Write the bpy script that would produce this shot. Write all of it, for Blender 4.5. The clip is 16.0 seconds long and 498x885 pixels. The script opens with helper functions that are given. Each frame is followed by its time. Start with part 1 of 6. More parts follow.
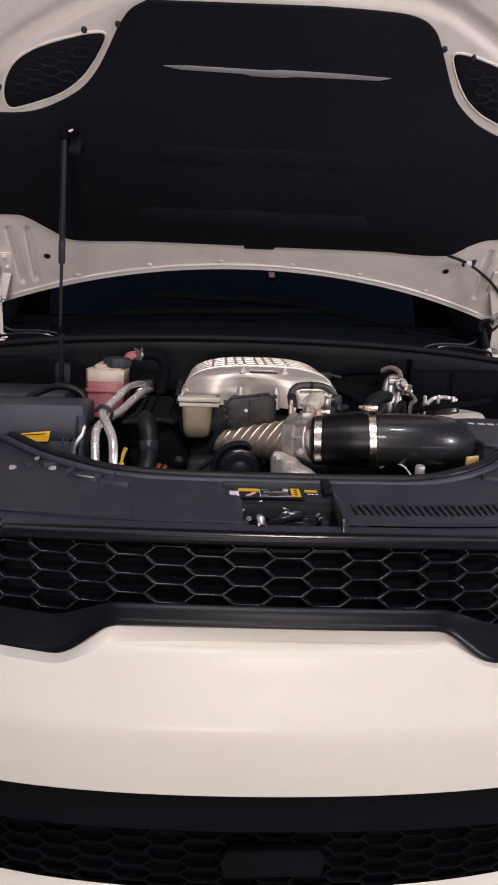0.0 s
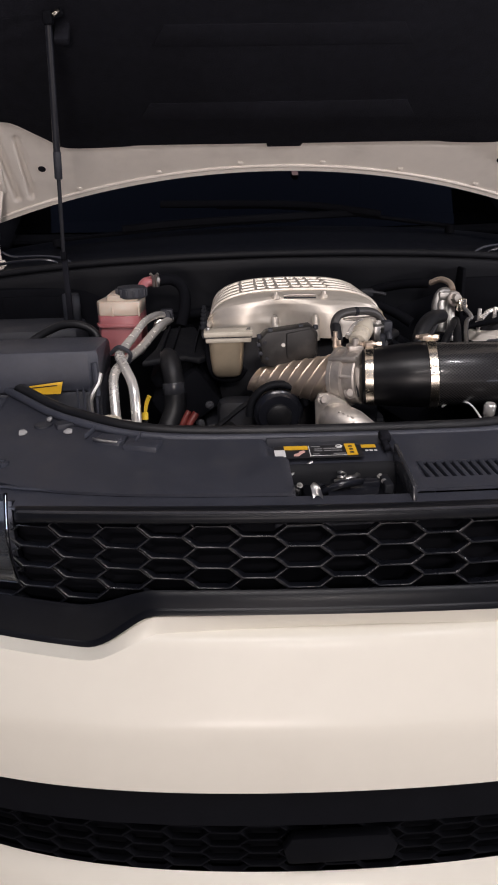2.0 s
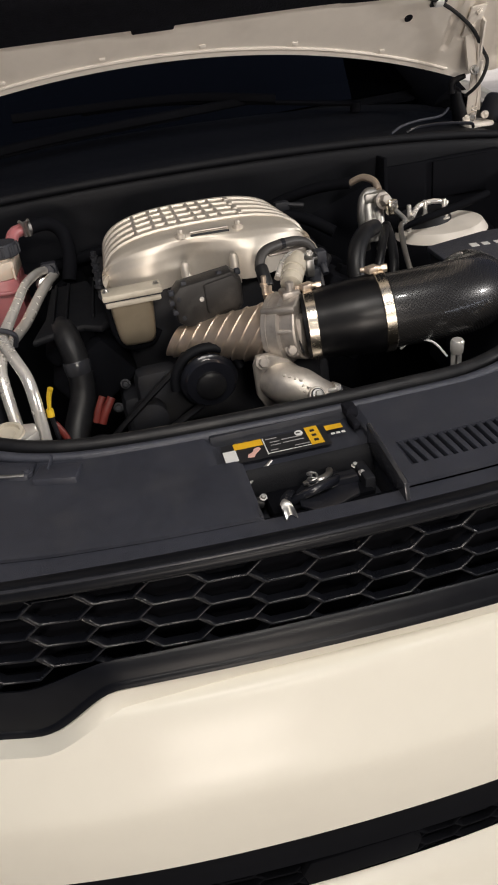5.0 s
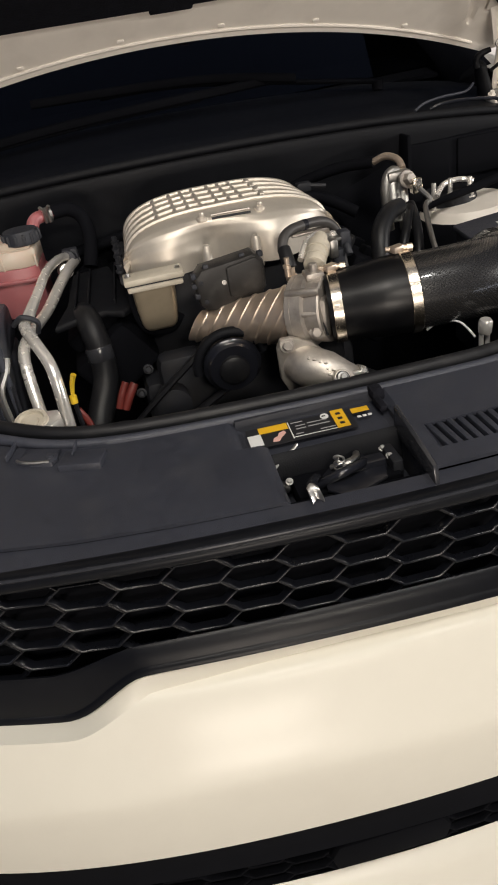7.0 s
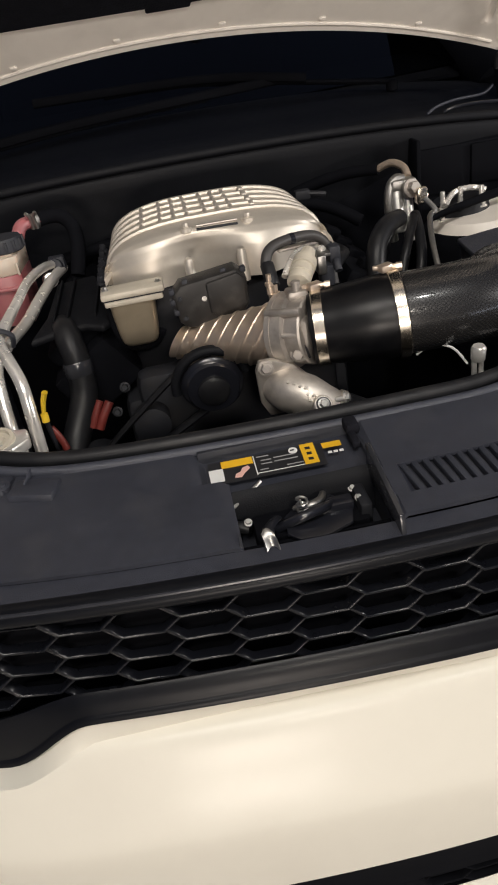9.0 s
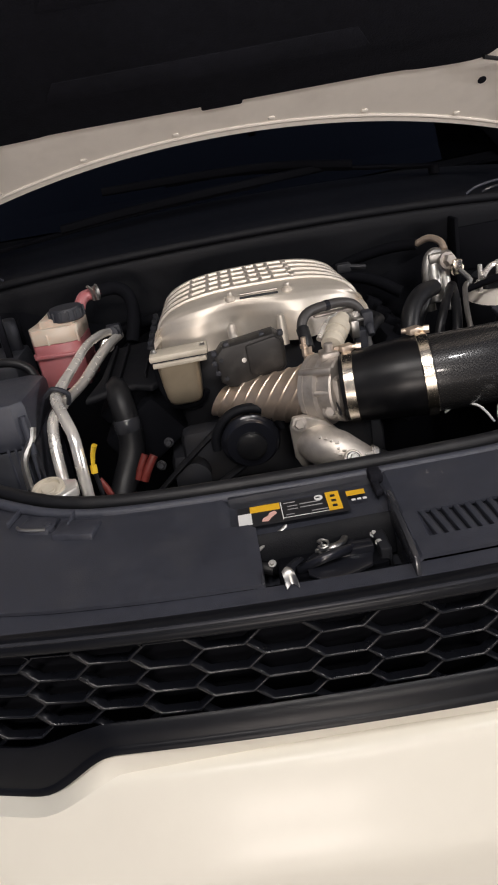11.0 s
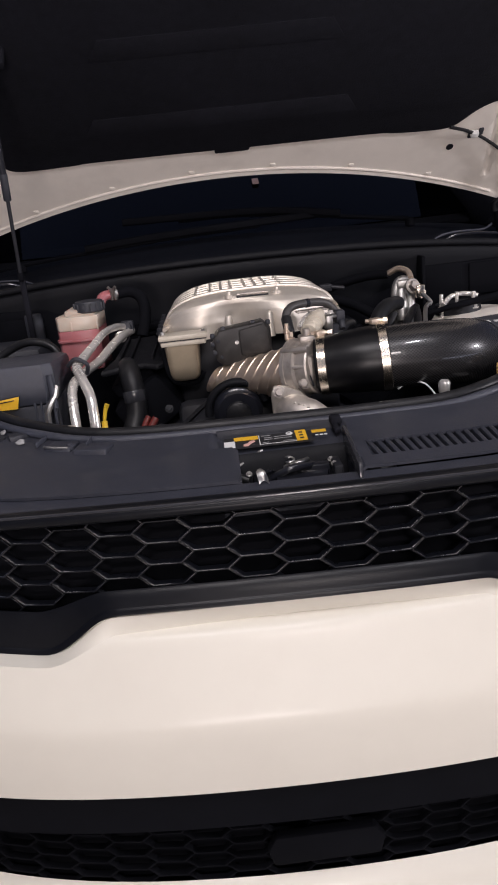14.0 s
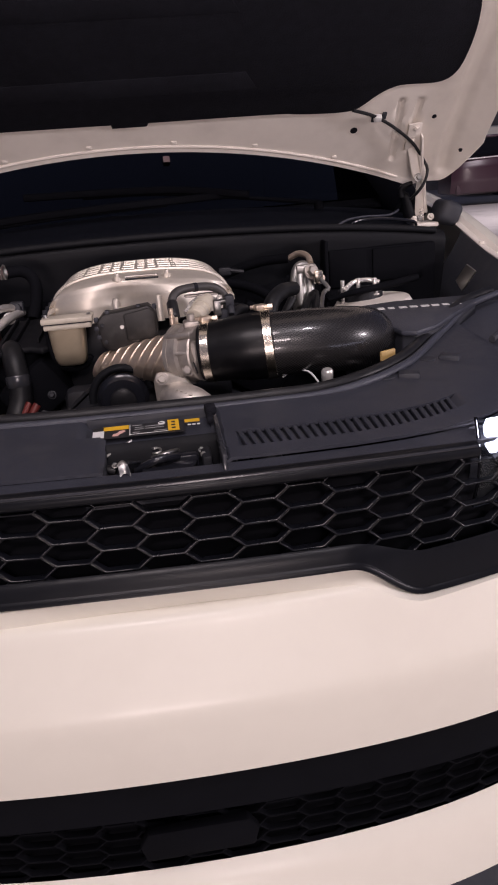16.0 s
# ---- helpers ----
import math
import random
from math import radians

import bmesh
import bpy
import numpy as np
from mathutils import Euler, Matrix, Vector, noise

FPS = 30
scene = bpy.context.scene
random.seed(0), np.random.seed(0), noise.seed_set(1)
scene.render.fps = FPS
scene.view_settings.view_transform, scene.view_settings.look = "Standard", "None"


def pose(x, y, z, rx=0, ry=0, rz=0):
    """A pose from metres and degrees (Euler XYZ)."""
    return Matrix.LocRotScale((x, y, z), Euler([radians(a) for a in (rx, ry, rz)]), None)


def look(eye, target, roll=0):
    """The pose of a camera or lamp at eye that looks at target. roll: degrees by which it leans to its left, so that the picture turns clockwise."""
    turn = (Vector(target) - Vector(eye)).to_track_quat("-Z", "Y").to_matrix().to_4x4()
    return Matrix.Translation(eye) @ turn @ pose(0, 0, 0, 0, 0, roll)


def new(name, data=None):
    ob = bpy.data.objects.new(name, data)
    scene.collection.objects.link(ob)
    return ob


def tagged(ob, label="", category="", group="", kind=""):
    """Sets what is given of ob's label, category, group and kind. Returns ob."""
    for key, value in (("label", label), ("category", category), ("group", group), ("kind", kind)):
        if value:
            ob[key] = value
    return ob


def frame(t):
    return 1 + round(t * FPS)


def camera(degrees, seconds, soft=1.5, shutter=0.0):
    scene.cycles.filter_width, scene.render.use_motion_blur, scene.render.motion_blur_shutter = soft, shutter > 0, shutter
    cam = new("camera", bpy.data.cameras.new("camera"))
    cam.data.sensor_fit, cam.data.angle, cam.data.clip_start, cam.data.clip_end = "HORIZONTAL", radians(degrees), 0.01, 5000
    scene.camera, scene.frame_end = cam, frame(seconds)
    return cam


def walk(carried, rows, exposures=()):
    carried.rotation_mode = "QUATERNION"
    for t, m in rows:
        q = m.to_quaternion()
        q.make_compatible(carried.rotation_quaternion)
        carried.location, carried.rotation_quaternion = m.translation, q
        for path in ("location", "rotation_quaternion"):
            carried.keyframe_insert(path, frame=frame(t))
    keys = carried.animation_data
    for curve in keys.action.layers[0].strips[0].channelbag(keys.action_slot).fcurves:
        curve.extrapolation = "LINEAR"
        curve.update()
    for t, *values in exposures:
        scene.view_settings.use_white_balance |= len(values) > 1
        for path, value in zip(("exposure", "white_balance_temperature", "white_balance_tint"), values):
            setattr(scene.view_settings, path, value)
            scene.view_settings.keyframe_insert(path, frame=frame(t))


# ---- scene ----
cam = camera(38.3, 16.0, 1.9)
PATH = [
    (0, (-0.137, 0.023, 1.451), (-0.002, 1.972, 1.021), 2.1),
    (0.5, (-0.151, 0.027, 1.449), (-0.005, 1.968, 0.988), 1.7),
    (1, (-0.149, 0.05, 1.446), (-0.006, 1.978, 0.933), 1.0),
    (1.5, (-0.16, 0.092, 1.466), (-0.05, 1.998, 0.871), 0.1),
    (2, (-0.167, 0.235, 1.492), (-0.086, 2.105, 0.788), -1.2),
    (2.5, (-0.124, 0.378, 1.511), (-0.056, 2.226, 0.748), -2.6),
    (3, (-0.123, 0.449, 1.508), (-0.05, 2.27, 0.685), -4.5),
    (3.5, (-0.155, 0.46, 1.549), (0.03, 2.241, 0.659), -5.3),
    (4, (-0.176, 0.499, 1.551), (0.07, 2.235, 0.589), -6.6),
    (6.5, (-0.171, 0.506, 1.553), (0.089, 2.202, 0.526), -9.2),
    (7, (-0.178, 0.513, 1.544), (0.035, 2.212, 0.511), -9.6),
    (7.5, (-0.132, 0.551, 1.547), (0.054, 2.25, 0.509), -9.4),
    (8, (-0.093, 0.568, 1.542), (0.06, 2.269, 0.501), -9.4),
    (10.5, (-0.068, 0.574, 1.544), (-0.015, 2.319, 0.567), -10.5),
    (11, (-0.049, 0.504, 1.53), (-0.054, 2.327, 0.709), -10.6),
    (11.5, (-0.035, 0.403, 1.5), (-0.092, 2.263, 0.768), -10.4),
    (12, (-0.05, 0.346, 1.472), (-0.15, 2.221, 0.785), -10.0),
    (12.5, (-0.065, 0.283, 1.459), (-0.139, 2.173, 0.809), -8.9),
    (13, (-0.067, 0.256, 1.444), (-0.116, 2.147, 0.794), -8.0),
    (13.5, (-0.075, 0.242, 1.437), (-0.081, 2.131, 0.779), -7.0),
    (14, (-0.075, 0.221, 1.438), (-0.018, 2.114, 0.796), -6.2),
    (14.5, (-0.082, 0.22, 1.436), (0.03, 2.107, 0.783), -5.6),
    (15, (-0.074, 0.209, 1.434), (0.089, 2.086, 0.765), -5.1),
    (15.5, (-0.026, 0.208, 1.427), (0.188, 2.075, 0.742), -4.4),
    (16, (0.037, 0.243, 1.431), (0.244, 2.103, 0.726), -4.5),
]
EXPOSURE = [(0, 0.3, 6050, 18), (3.5, 0.32, 6300, 11), (7, 0.34, 6550, 7), (12.5, 0.36, 6150, 13), (14.5, 0.3, 6050, 19), (16, 0.18, 6300, 26)]
walk(cam, [(t, look(eye, target, roll)) for t, eye, target, roll in PATH], EXPOSURE)

# ---------------------------------------------------------------- world and lights
world = bpy.data.worlds.new("night")
scene.world = world
world.use_nodes = True
world.node_tree.nodes["Background"].inputs[0].default_value = (0.5, 0.6, 1.0, 1)
world.node_tree.nodes["Background"].inputs[1].default_value = 0.055


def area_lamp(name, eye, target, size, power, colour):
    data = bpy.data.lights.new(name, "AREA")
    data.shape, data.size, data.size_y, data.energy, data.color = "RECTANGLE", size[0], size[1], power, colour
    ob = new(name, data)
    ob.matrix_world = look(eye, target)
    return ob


# Unseen lamp on the right, aimed from the highlight on the intake tube.
area_lamp("unseen_lamp", (6.4, -0.75, 2.4), (0.2, 1.4, 1.0), (0.6, 0.3), 140, (1.0, 0.94, 0.90))
# Added overhead fill with no visible fitting, for bumper, engine and floor.
area_lamp("unseen_lamp", (-0.4, -0.7, 4.2), (0.0, 0.9, 0.6), (1.4, 0.6), 50, (1.0, 0.92, 0.84))
# Small added lamp overhead, placed for glints on the grille bars.
area_lamp("unseen_lamp", (1.2, -0.4, 4.2), (0.3, 1.2, 1.0), (0.3, 0.15), 20, (1.0, 0.96, 0.92))
# Added fill over the floor ahead; its bounce brightens the hood's underside.
area_lamp("unseen_lamp", (0.4, -5.5, 4.4), (0.2, -3.0, 0.0), (1.6, 0.8), 140, (1.0, 0.90, 0.80))
# Unseen low panel ahead, placed by the bumper's reflection, powered to lift the hood.
area_lamp("low_front_light", (-1.5, -14.0, 0.72), (0, 1.6, 1.0), (3.8, 1.2), 475, (1.0, 0.87, 0.77))
# Added fill, no source in view, to brighten the floor by the parked cars.
area_lamp("far_floor_fill", (9.0, 15.0, 4.6), (10.0, 18.0, 0.0), (4.0, 1.0), 380, (1.0, 0.93, 0.9))

# ---------------------------------------------------------------- materials
MATS = {}


def mat(name, colour, rough=0.5, metal=0.0, coat=0.0, grain=(0, 0.0), bump=(0, 0.0), rough_var=0.0, spec=0.5, dirt=None):
    """Principled with value variation at two scales, a fine bump and an optional dirt colour (colour, scale, amount)."""
    m = bpy.data.materials.new(name)
    m.use_nodes = True
    nt = m.node_tree
    p = nt.nodes["Principled BSDF"]
    p.inputs["Base Color"].default_value = (*colour, 1)
    p.inputs["Roughness"].default_value = rough
    p.inputs["Metallic"].default_value = metal
    p.inputs["Coat Weight"].default_value = coat
    p.inputs["Coat Roughness"].default_value = 0.3
    p.inputs["Specular IOR Level"].default_value = spec
    geo = nt.nodes.new("ShaderNodeNewGeometry")

    def noise_tex(scale, detail=4):
        n = nt.nodes.new("ShaderNodeTexNoise")
        n.inputs["Scale"].default_value, n.inputs["Detail"].default_value = scale, detail
        nt.links.new(geo.outputs["Position"], n.inputs["Vector"])
        return n

    out = None
    if grain[0]:
        fine, wide = noise_tex(grain[0]), noise_tex(grain[0] / 12)
        add = nt.nodes.new("ShaderNodeMath")
        add.operation = "ADD"
        nt.links.new(fine.outputs[0], add.inputs[0])
        nt.links.new(wide.outputs[0], add.inputs[1])
        ramp = nt.nodes.new("ShaderNodeMapRange")
        ramp.inputs["From Min"].default_value, ramp.inputs["From Max"].default_value = 0.6, 1.4
        ramp.inputs["To Min"].default_value, ramp.inputs["To Max"].default_value = 1 - grain[1], 1 + grain[1]
        nt.links.new(add.outputs[0], ramp.inputs[0])
        mul = nt.nodes.new("ShaderNodeVectorMath")
        mul.operation = "SCALE"
        mul.inputs[0].default_value = colour
        nt.links.new(ramp.outputs[0], mul.inputs["Scale"])
        out = mul.outputs[0]
        if rough_var:
            rr = nt.nodes.new("ShaderNodeMapRange")
            rr.inputs["From Min"].default_value, rr.inputs["From Max"].default_value = 0.6, 1.4
            rr.inputs["To Min"].default_value, rr.inputs["To Max"].default_value = rough - rough_var, rough + rough_var
            nt.links.new(add.outputs[0], rr.inputs[0])
            nt.links.new(rr.outputs[0], p.inputs["Roughness"])
    if dirt:
        d = noise_tex(dirt[1], 8)
        dr = nt.nodes.new("ShaderNodeMapRange")
        dr.inputs["From Min"].default_value, dr.inputs["From Max"].default_value = 0.5, 0.75
        dr.inputs["To Max"].default_value = dirt[2]
        nt.links.new(d.outputs[0], dr.inputs[0])
        mix = nt.nodes.new("ShaderNodeMix")
        mix.data_type = "RGBA"
        mix.inputs[6].default_value = (*colour, 1)
        if out:
            nt.links.new(out, mix.inputs[6])
        mix.inputs[7].default_value = (*dirt[0], 1)
        nt.links.new(dr.outputs[0], mix.inputs[0])
        out = mix.outputs[2]
    if out:
        nt.links.new(out, p.inputs["Base Color"])
    if bump[0]:
        b, n = nt.nodes.new("ShaderNodeBump"), noise_tex(bump[0], 6)
        b.inputs["Strength"].default_value, b.inputs["Distance"].default_value = bump[1], 0.002
        nt.links.new(n.outputs[0], b.inputs["Height"])
        nt.links.new(b.outputs[0], p.inputs["Normal"])
    MATS[name] = m
    return m


def coat_gloss(m, rough):
    m.node_tree.nodes["Principled BSDF"].inputs["Coat Roughness"].default_value = rough


DUST = (0.11, 0.105, 0.1)
WHITE = mat("white_paint", (0.70, 0.668, 0.582), 0.45, coat=0.17, grain=(30, 0.015), dirt=((0.55, 0.5, 0.43), 9, 0.12))
coat_gloss(WHITE, 0.18)
# Same white as WHITE, lightened against weak light under the hood; WHITE is darkened.
WHITE_IN = mat("white_paint_lifted", (0.86, 0.80, 0.72), 0.45, coat=0.15, grain=(40, 0.03), dirt=((0.5, 0.45, 0.4), 14, 0.2))
# Blacks here lean blue, PLASTIC also lifted, as a stand-in for headlight haze.
GLOSS = mat("gloss_black", (0.011, 0.0118, 0.0162), 0.22, coat=0.3, grain=(60, 0.2), rough_var=0.05)
PLASTIC = mat("black_plastic", (0.040, 0.0435, 0.058), 0.46, grain=(90, 0.2), bump=(900, 0.25), rough_var=0.08, dirt=(DUST, 30, 0.12))
COVER = mat("black_cover_plastic", (0.029, 0.0315, 0.043), 0.44, grain=(90, 0.22), bump=(900, 0.25), rough_var=0.09, dirt=(DUST, 22, 0.12))
MATTE = mat("matte_black_plastic", (0.021, 0.023, 0.031), 0.6, grain=(70, 0.25), bump=(700, 0.25), rough_var=0.08, dirt=(DUST, 25, 0.15))
RUBBER = mat("black_rubber", (0.0095, 0.0098, 0.0115), 0.45, grain=(60, 0.25), rough_var=0.1, spec=0.32, dirt=(DUST, 40, 0.10))
FELT = mat("black_felt", (0.0085, 0.0088, 0.0125), 0.9, grain=(50, 0.35), bump=(260, 0.8), spec=0.15)
COWL = mat("weathered_cowl_plastic", (0.0045, 0.005, 0.007), 0.6, grain=(50, 0.3), bump=(500, 0.3), rough_var=0.1, spec=0.2)
MESH = mat("satin_black_mesh", (0.0045, 0.005, 0.0072), 0.29, grain=(60, 0.2), rough_var=0.05, spec=0.45)
EDGE = mat("shiny_black_edge", (0.03, 0.031, 0.036), 0.2, grain=(60, 0.2), rough_var=0.05, spec=0.6)
FRAME = mat("satin_black_frame", (0.005, 0.0055, 0.0075), 0.34, grain=(60, 0.2), rough_var=0.05, spec=0.2)
CHAMPAGNE = mat("satin_champagne_casting", (0.52, 0.44, 0.32), 0.36, metal=0.75, grain=(120, 0.06), bump=(500, 0.06), dirt=((0.2, 0.15, 0.1), 30, 0.2))
# Near-black standing in for shade in cabin, bay and intake; also plain black parts.
NIGHT = mat("shade_and_trim_black", (0.0042, 0.0045, 0.0062), 0.8, grain=(30, 0.2), spec=0.06)
GREYCAST = mat("weathered_grey_casting", (0.47, 0.43, 0.39), 0.46, metal=0.7, grain=(110, 0.12), bump=(450, 0.15), rough_var=0.06, dirt=((0.12, 0.1, 0.085), 35, 0.5))
DARK = mat("dark_metal", (0.013, 0.014, 0.0185), 0.6, metal=0.2, grain=(60, 0.4), dirt=((0.025, 0.02, 0.016), 20, 0.4))
CAST = mat("cast_aluminium", (0.66, 0.605, 0.53), 0.46, metal=0.6, grain=(160, 0.05), bump=(700, 0.06), rough_var=0.03, dirt=((0.45, 0.38, 0.30), 14, 0.15))
ALU = mat("drawn_aluminium", (0.92, 0.89, 0.84), 0.24, metal=0.62, grain=(90, 0.06), rough_var=0.08, dirt=((0.4, 0.36, 0.3), 30, 0.3))
PEWTER = mat("satin_bronze_alloy", (0.74, 0.61, 0.49), 0.38, metal=0.85, grain=(100, 0.08), bump=(400, 0.1), rough_var=0.06)
ACTUATOR = mat("satin_brown_black_plastic", (0.020, 0.0185, 0.0178), 0.5, grain=(110, 0.25), bump=(800, 0.2), rough_var=0.08, dirt=(DUST, 45, 0.25))
BRIGHTCAST = mat("bright_casting", (0.66, 0.61, 0.55), 0.47, metal=0.8, grain=(110, 0.1), bump=(400, 0.1), rough_var=0.06, dirt=((0.15, 0.12, 0.1), 35, 0.4))
STEEL = mat("stainless_steel", (0.74, 0.67, 0.56), 0.24, metal=1.0, grain=(120, 0.05), rough_var=0.05)
LOOPHOSE = mat("worn_grey_rubber", (0.045, 0.042, 0.041), 0.5, grain=(70, 0.2), rough_var=0.08, dirt=(DUST, 40, 0.2))
ZINC = mat("zinc_steel", (0.42, 0.41, 0.39), 0.42, metal=1.0, grain=(150, 0.12), rough_var=0.1)
CREAM = mat("cream_plastic", (0.54, 0.49, 0.40), 0.4, grain=(80, 0.1), dirt=((0.22, 0.18, 0.14), 30, 0.3))
YELLOW = mat("yellow_label", (0.75, 0.43, 0.02), 0.42, grain=(120, 0.05))
YPLAST = mat("yellow_plastic", (0.75, 0.5, 0.03), 0.35, grain=(80, 0.06))
PAPER = mat("white_label", (0.72, 0.72, 0.70), 0.45, grain=(120, 0.05))
GREYPRINT = mat("grey_print", (0.3, 0.3, 0.3), 0.5, grain=(120, 0.1))
INK = mat("black_label", (0.02, 0.02, 0.022), 0.35, grain=(120, 0.1))
PINK = mat("skin_tone_print", (0.7, 0.42, 0.36), 0.45, grain=(120, 0.05))
RED = mat("red_rubber", (0.14, 0.02, 0.015), 0.45, grain=(80, 0.2))
DULL_PINK = mat("dull_pink", (0.22, 0.15, 0.14), 0.6, grain=(90, 0.1))
KRAFT = mat("tan_tag", (0.5, 0.33, 0.12), 0.5, grain=(100, 0.1))
TYRE = mat("tyre_rubber", (0.02, 0.02, 0.02), 0.75, grain=(60, 0.2))
CONCRETE = mat("smooth_concrete", (0.50, 0.475, 0.45), 0.6, grain=(20, 0.12), bump=(90, 0.3), dirt=((0.24, 0.225, 0.21), 0.9, 0.6))
MAROON = mat("dark_maroon_paint", (0.035, 0.012, 0.02), 0.2, coat=0.8, grain=(20, 0.1))
GRAPHITE = mat("tinted_glass", (0.004, 0.004, 0.005), 0.05, grain=(20, 0.1))
WALL = mat("concrete_wall", (0.2, 0.19, 0.18), 0.8, grain=(12, 0.2), bump=(60, 0.4), dirt=((0.1, 0.095, 0.09), 2.5, 0.5))


def node_of(m, kind):
    return m.node_tree.nodes.new(kind)


def plastic_fluid(name, colour):
    m = mat(name, colour, 0.35, grain=(25, 0.06))
    p = m.node_tree.nodes["Principled BSDF"]
    p.inputs["Subsurface Weight"].default_value = 0.35
    p.inputs["Subsurface Radius"].default_value = (0.02, 0.012, 0.01)
    return m


TANK = plastic_fluid("milky_plastic", (0.56, 0.47, 0.385))
FLUID = plastic_fluid("pink_coolant_plastic", (0.42, 0.15, 0.16))


def carbon():
    m = mat("carbon_fibre", (0.012, 0.012, 0.013), 0.3, coat=1.0)
    nt = m.node_tree
    p = nt.nodes["Principled BSDF"]
    co = node_of(m, "ShaderNodeTexCoord")
    tex = node_of(m, "ShaderNodeTexChecker")
    tex.inputs["Scale"].default_value = 130
    tex.inputs["Color1"].default_value = (0.009, 0.009, 0.010, 1)
    tex.inputs["Color2"].default_value = (0.019, 0.018, 0.0175, 1)
    nt.links.new(co.outputs["UV"], tex.inputs["Vector"])
    nt.links.new(tex.outputs[0], p.inputs["Base Color"])
    rr = node_of(m, "ShaderNodeMapRange")
    rr.inputs["To Min"].default_value, rr.inputs["To Max"].default_value = 0.27, 0.4
    nt.links.new(tex.outputs[1], rr.inputs[0])
    nt.links.new(rr.outputs[0], p.inputs["Roughness"])
    p.inputs["Coat Roughness"].default_value = 0.08
    p.inputs["Coat Weight"].default_value = 0.5
    return m


CARBON = carbon()
SILICONE = mat("black_silicone", (0.0045, 0.0046, 0.0055), 0.34, grain=(60, 0.25), rough_var=0.06, spec=0.28, dirt=(DUST, 40, 0.05))


def glowing(name, colour, power):
    m = bpy.data.materials.new(name)
    m.use_nodes = True
    p = m.node_tree.nodes["Principled BSDF"]
    p.inputs["Base Color"].default_value = (*colour, 1)
    p.inputs["Emission Color"].default_value = (*colour, 1)
    p.inputs["Emission Strength"].default_value = power
    return m


LED = glowing("lit_led", (0.84, 0.87, 1.0), 2.2)


def clear_glass():
    m = bpy.data.materials.new("clear_glass")
    m.use_nodes = True
    p = m.node_tree.nodes["Principled BSDF"]
    p.inputs["Base Color"].default_value = (0.75, 0.8, 0.82, 1)
    p.inputs["Roughness"].default_value = 0.02
    p.inputs["Transmission Weight"].default_value = 1.0
    p.inputs["IOR"].default_value = 1.3
    return m


GLASS = clear_glass()
# Windscreen glass dimmed by colour, so the unlit cabin behind reads black.
DIM_GLASS = clear_glass()
DIM_GLASS.name = "dimmed_windscreen_glass"
DIM_GLASS.node_tree.nodes["Principled BSDF"].inputs["Base Color"].default_value = (0.16, 0.17, 0.19, 1)

# ---------------------------------------------------------------- geometry helpers


def thing(name, at, label, category, group="", kind=""):
    ob = new(name)
    ob.location = at
    ob.empty_display_size = 0.05
    return tagged(ob, label, category, group, kind)


def base(ob):
    at = Vector((0, 0, 0))
    while ob:
        at += ob.location
        ob = ob.parent
    return at


def part(name, bm, material, parent=None, label="", smooth=38):
    """One mesh object under a thing or a part; the bmesh is in world metres."""
    if parent:
        bmesh.ops.translate(bm, verts=bm.verts, vec=-base(parent))
    bmesh.ops.recalc_face_normals(bm, faces=bm.faces)
    if smooth:
        lim = radians(smooth)
        for f in bm.faces:
            f.smooth = True
        for e in bm.edges:
            if len(e.link_faces) != 2 or e.calc_face_angle(0) > lim:
                e.smooth = False
    me = bpy.data.meshes.new(name)
    bm.to_mesh(me)
    bm.free()
    me.materials.append(material)
    ob = new(name, me)
    if parent:
        ob.parent = parent
    if label:
        tagged(ob, label)
    return ob


def rounded(bm, r, seg=2, angle=30):
    lim = radians(angle)
    edges = [e for e in bm.edges if len(e.link_faces) == 2 and e.calc_face_angle(0) > lim]
    bmesh.ops.bevel(bm, geom=edges, offset=r, segments=seg, profile=0.5, affect="EDGES", clamp_overlap=True)
    return bm


def box(c, size, r=0.003, m=None, seg=2):
    bm = bmesh.new()
    bmesh.ops.create_cube(bm, size=1)
    bmesh.ops.scale(bm, verts=bm.verts, vec=size)
    if r:
        rounded(bm, r, seg)
    if m:
        bmesh.ops.transform(bm, verts=bm.verts, matrix=m)
    bmesh.ops.translate(bm, verts=bm.verts, vec=c)
    return bm


def between(lo, hi, r=0.003):
    lo, hi = Vector(lo), Vector(hi)
    return box((lo + hi) / 2, hi - lo, r)


def join(*bms):
    out = bms[0]
    for b in bms[1:]:
        me = bpy.data.meshes.new("tmp")
        b.to_mesh(me)
        b.free()
        out.from_mesh(me)
        bpy.data.meshes.remove(me)
    return out


def slab(outline, lo, hi, r=0.003, place=None):
    """A polygon in two axes, drawn from lo to hi on the third; place maps (a, b, c) to the world."""
    bm = bmesh.new()
    rows = [[bm.verts.new((a, b, c)) for a, b in outline] for c in (lo, hi)]
    bm.faces.new(rows[0][::-1])
    bm.faces.new(rows[1])
    n = len(outline)
    for i in range(n):
        bm.faces.new((rows[0][i], rows[0][(i + 1) % n], rows[1][(i + 1) % n], rows[1][i]))
    bmesh.ops.recalc_face_normals(bm, faces=bm.faces)
    if r:
        rounded(bm, r, 2, 50)
    if place:
        for v in bm.verts:
            v.co = place(*v.co)
    return bm


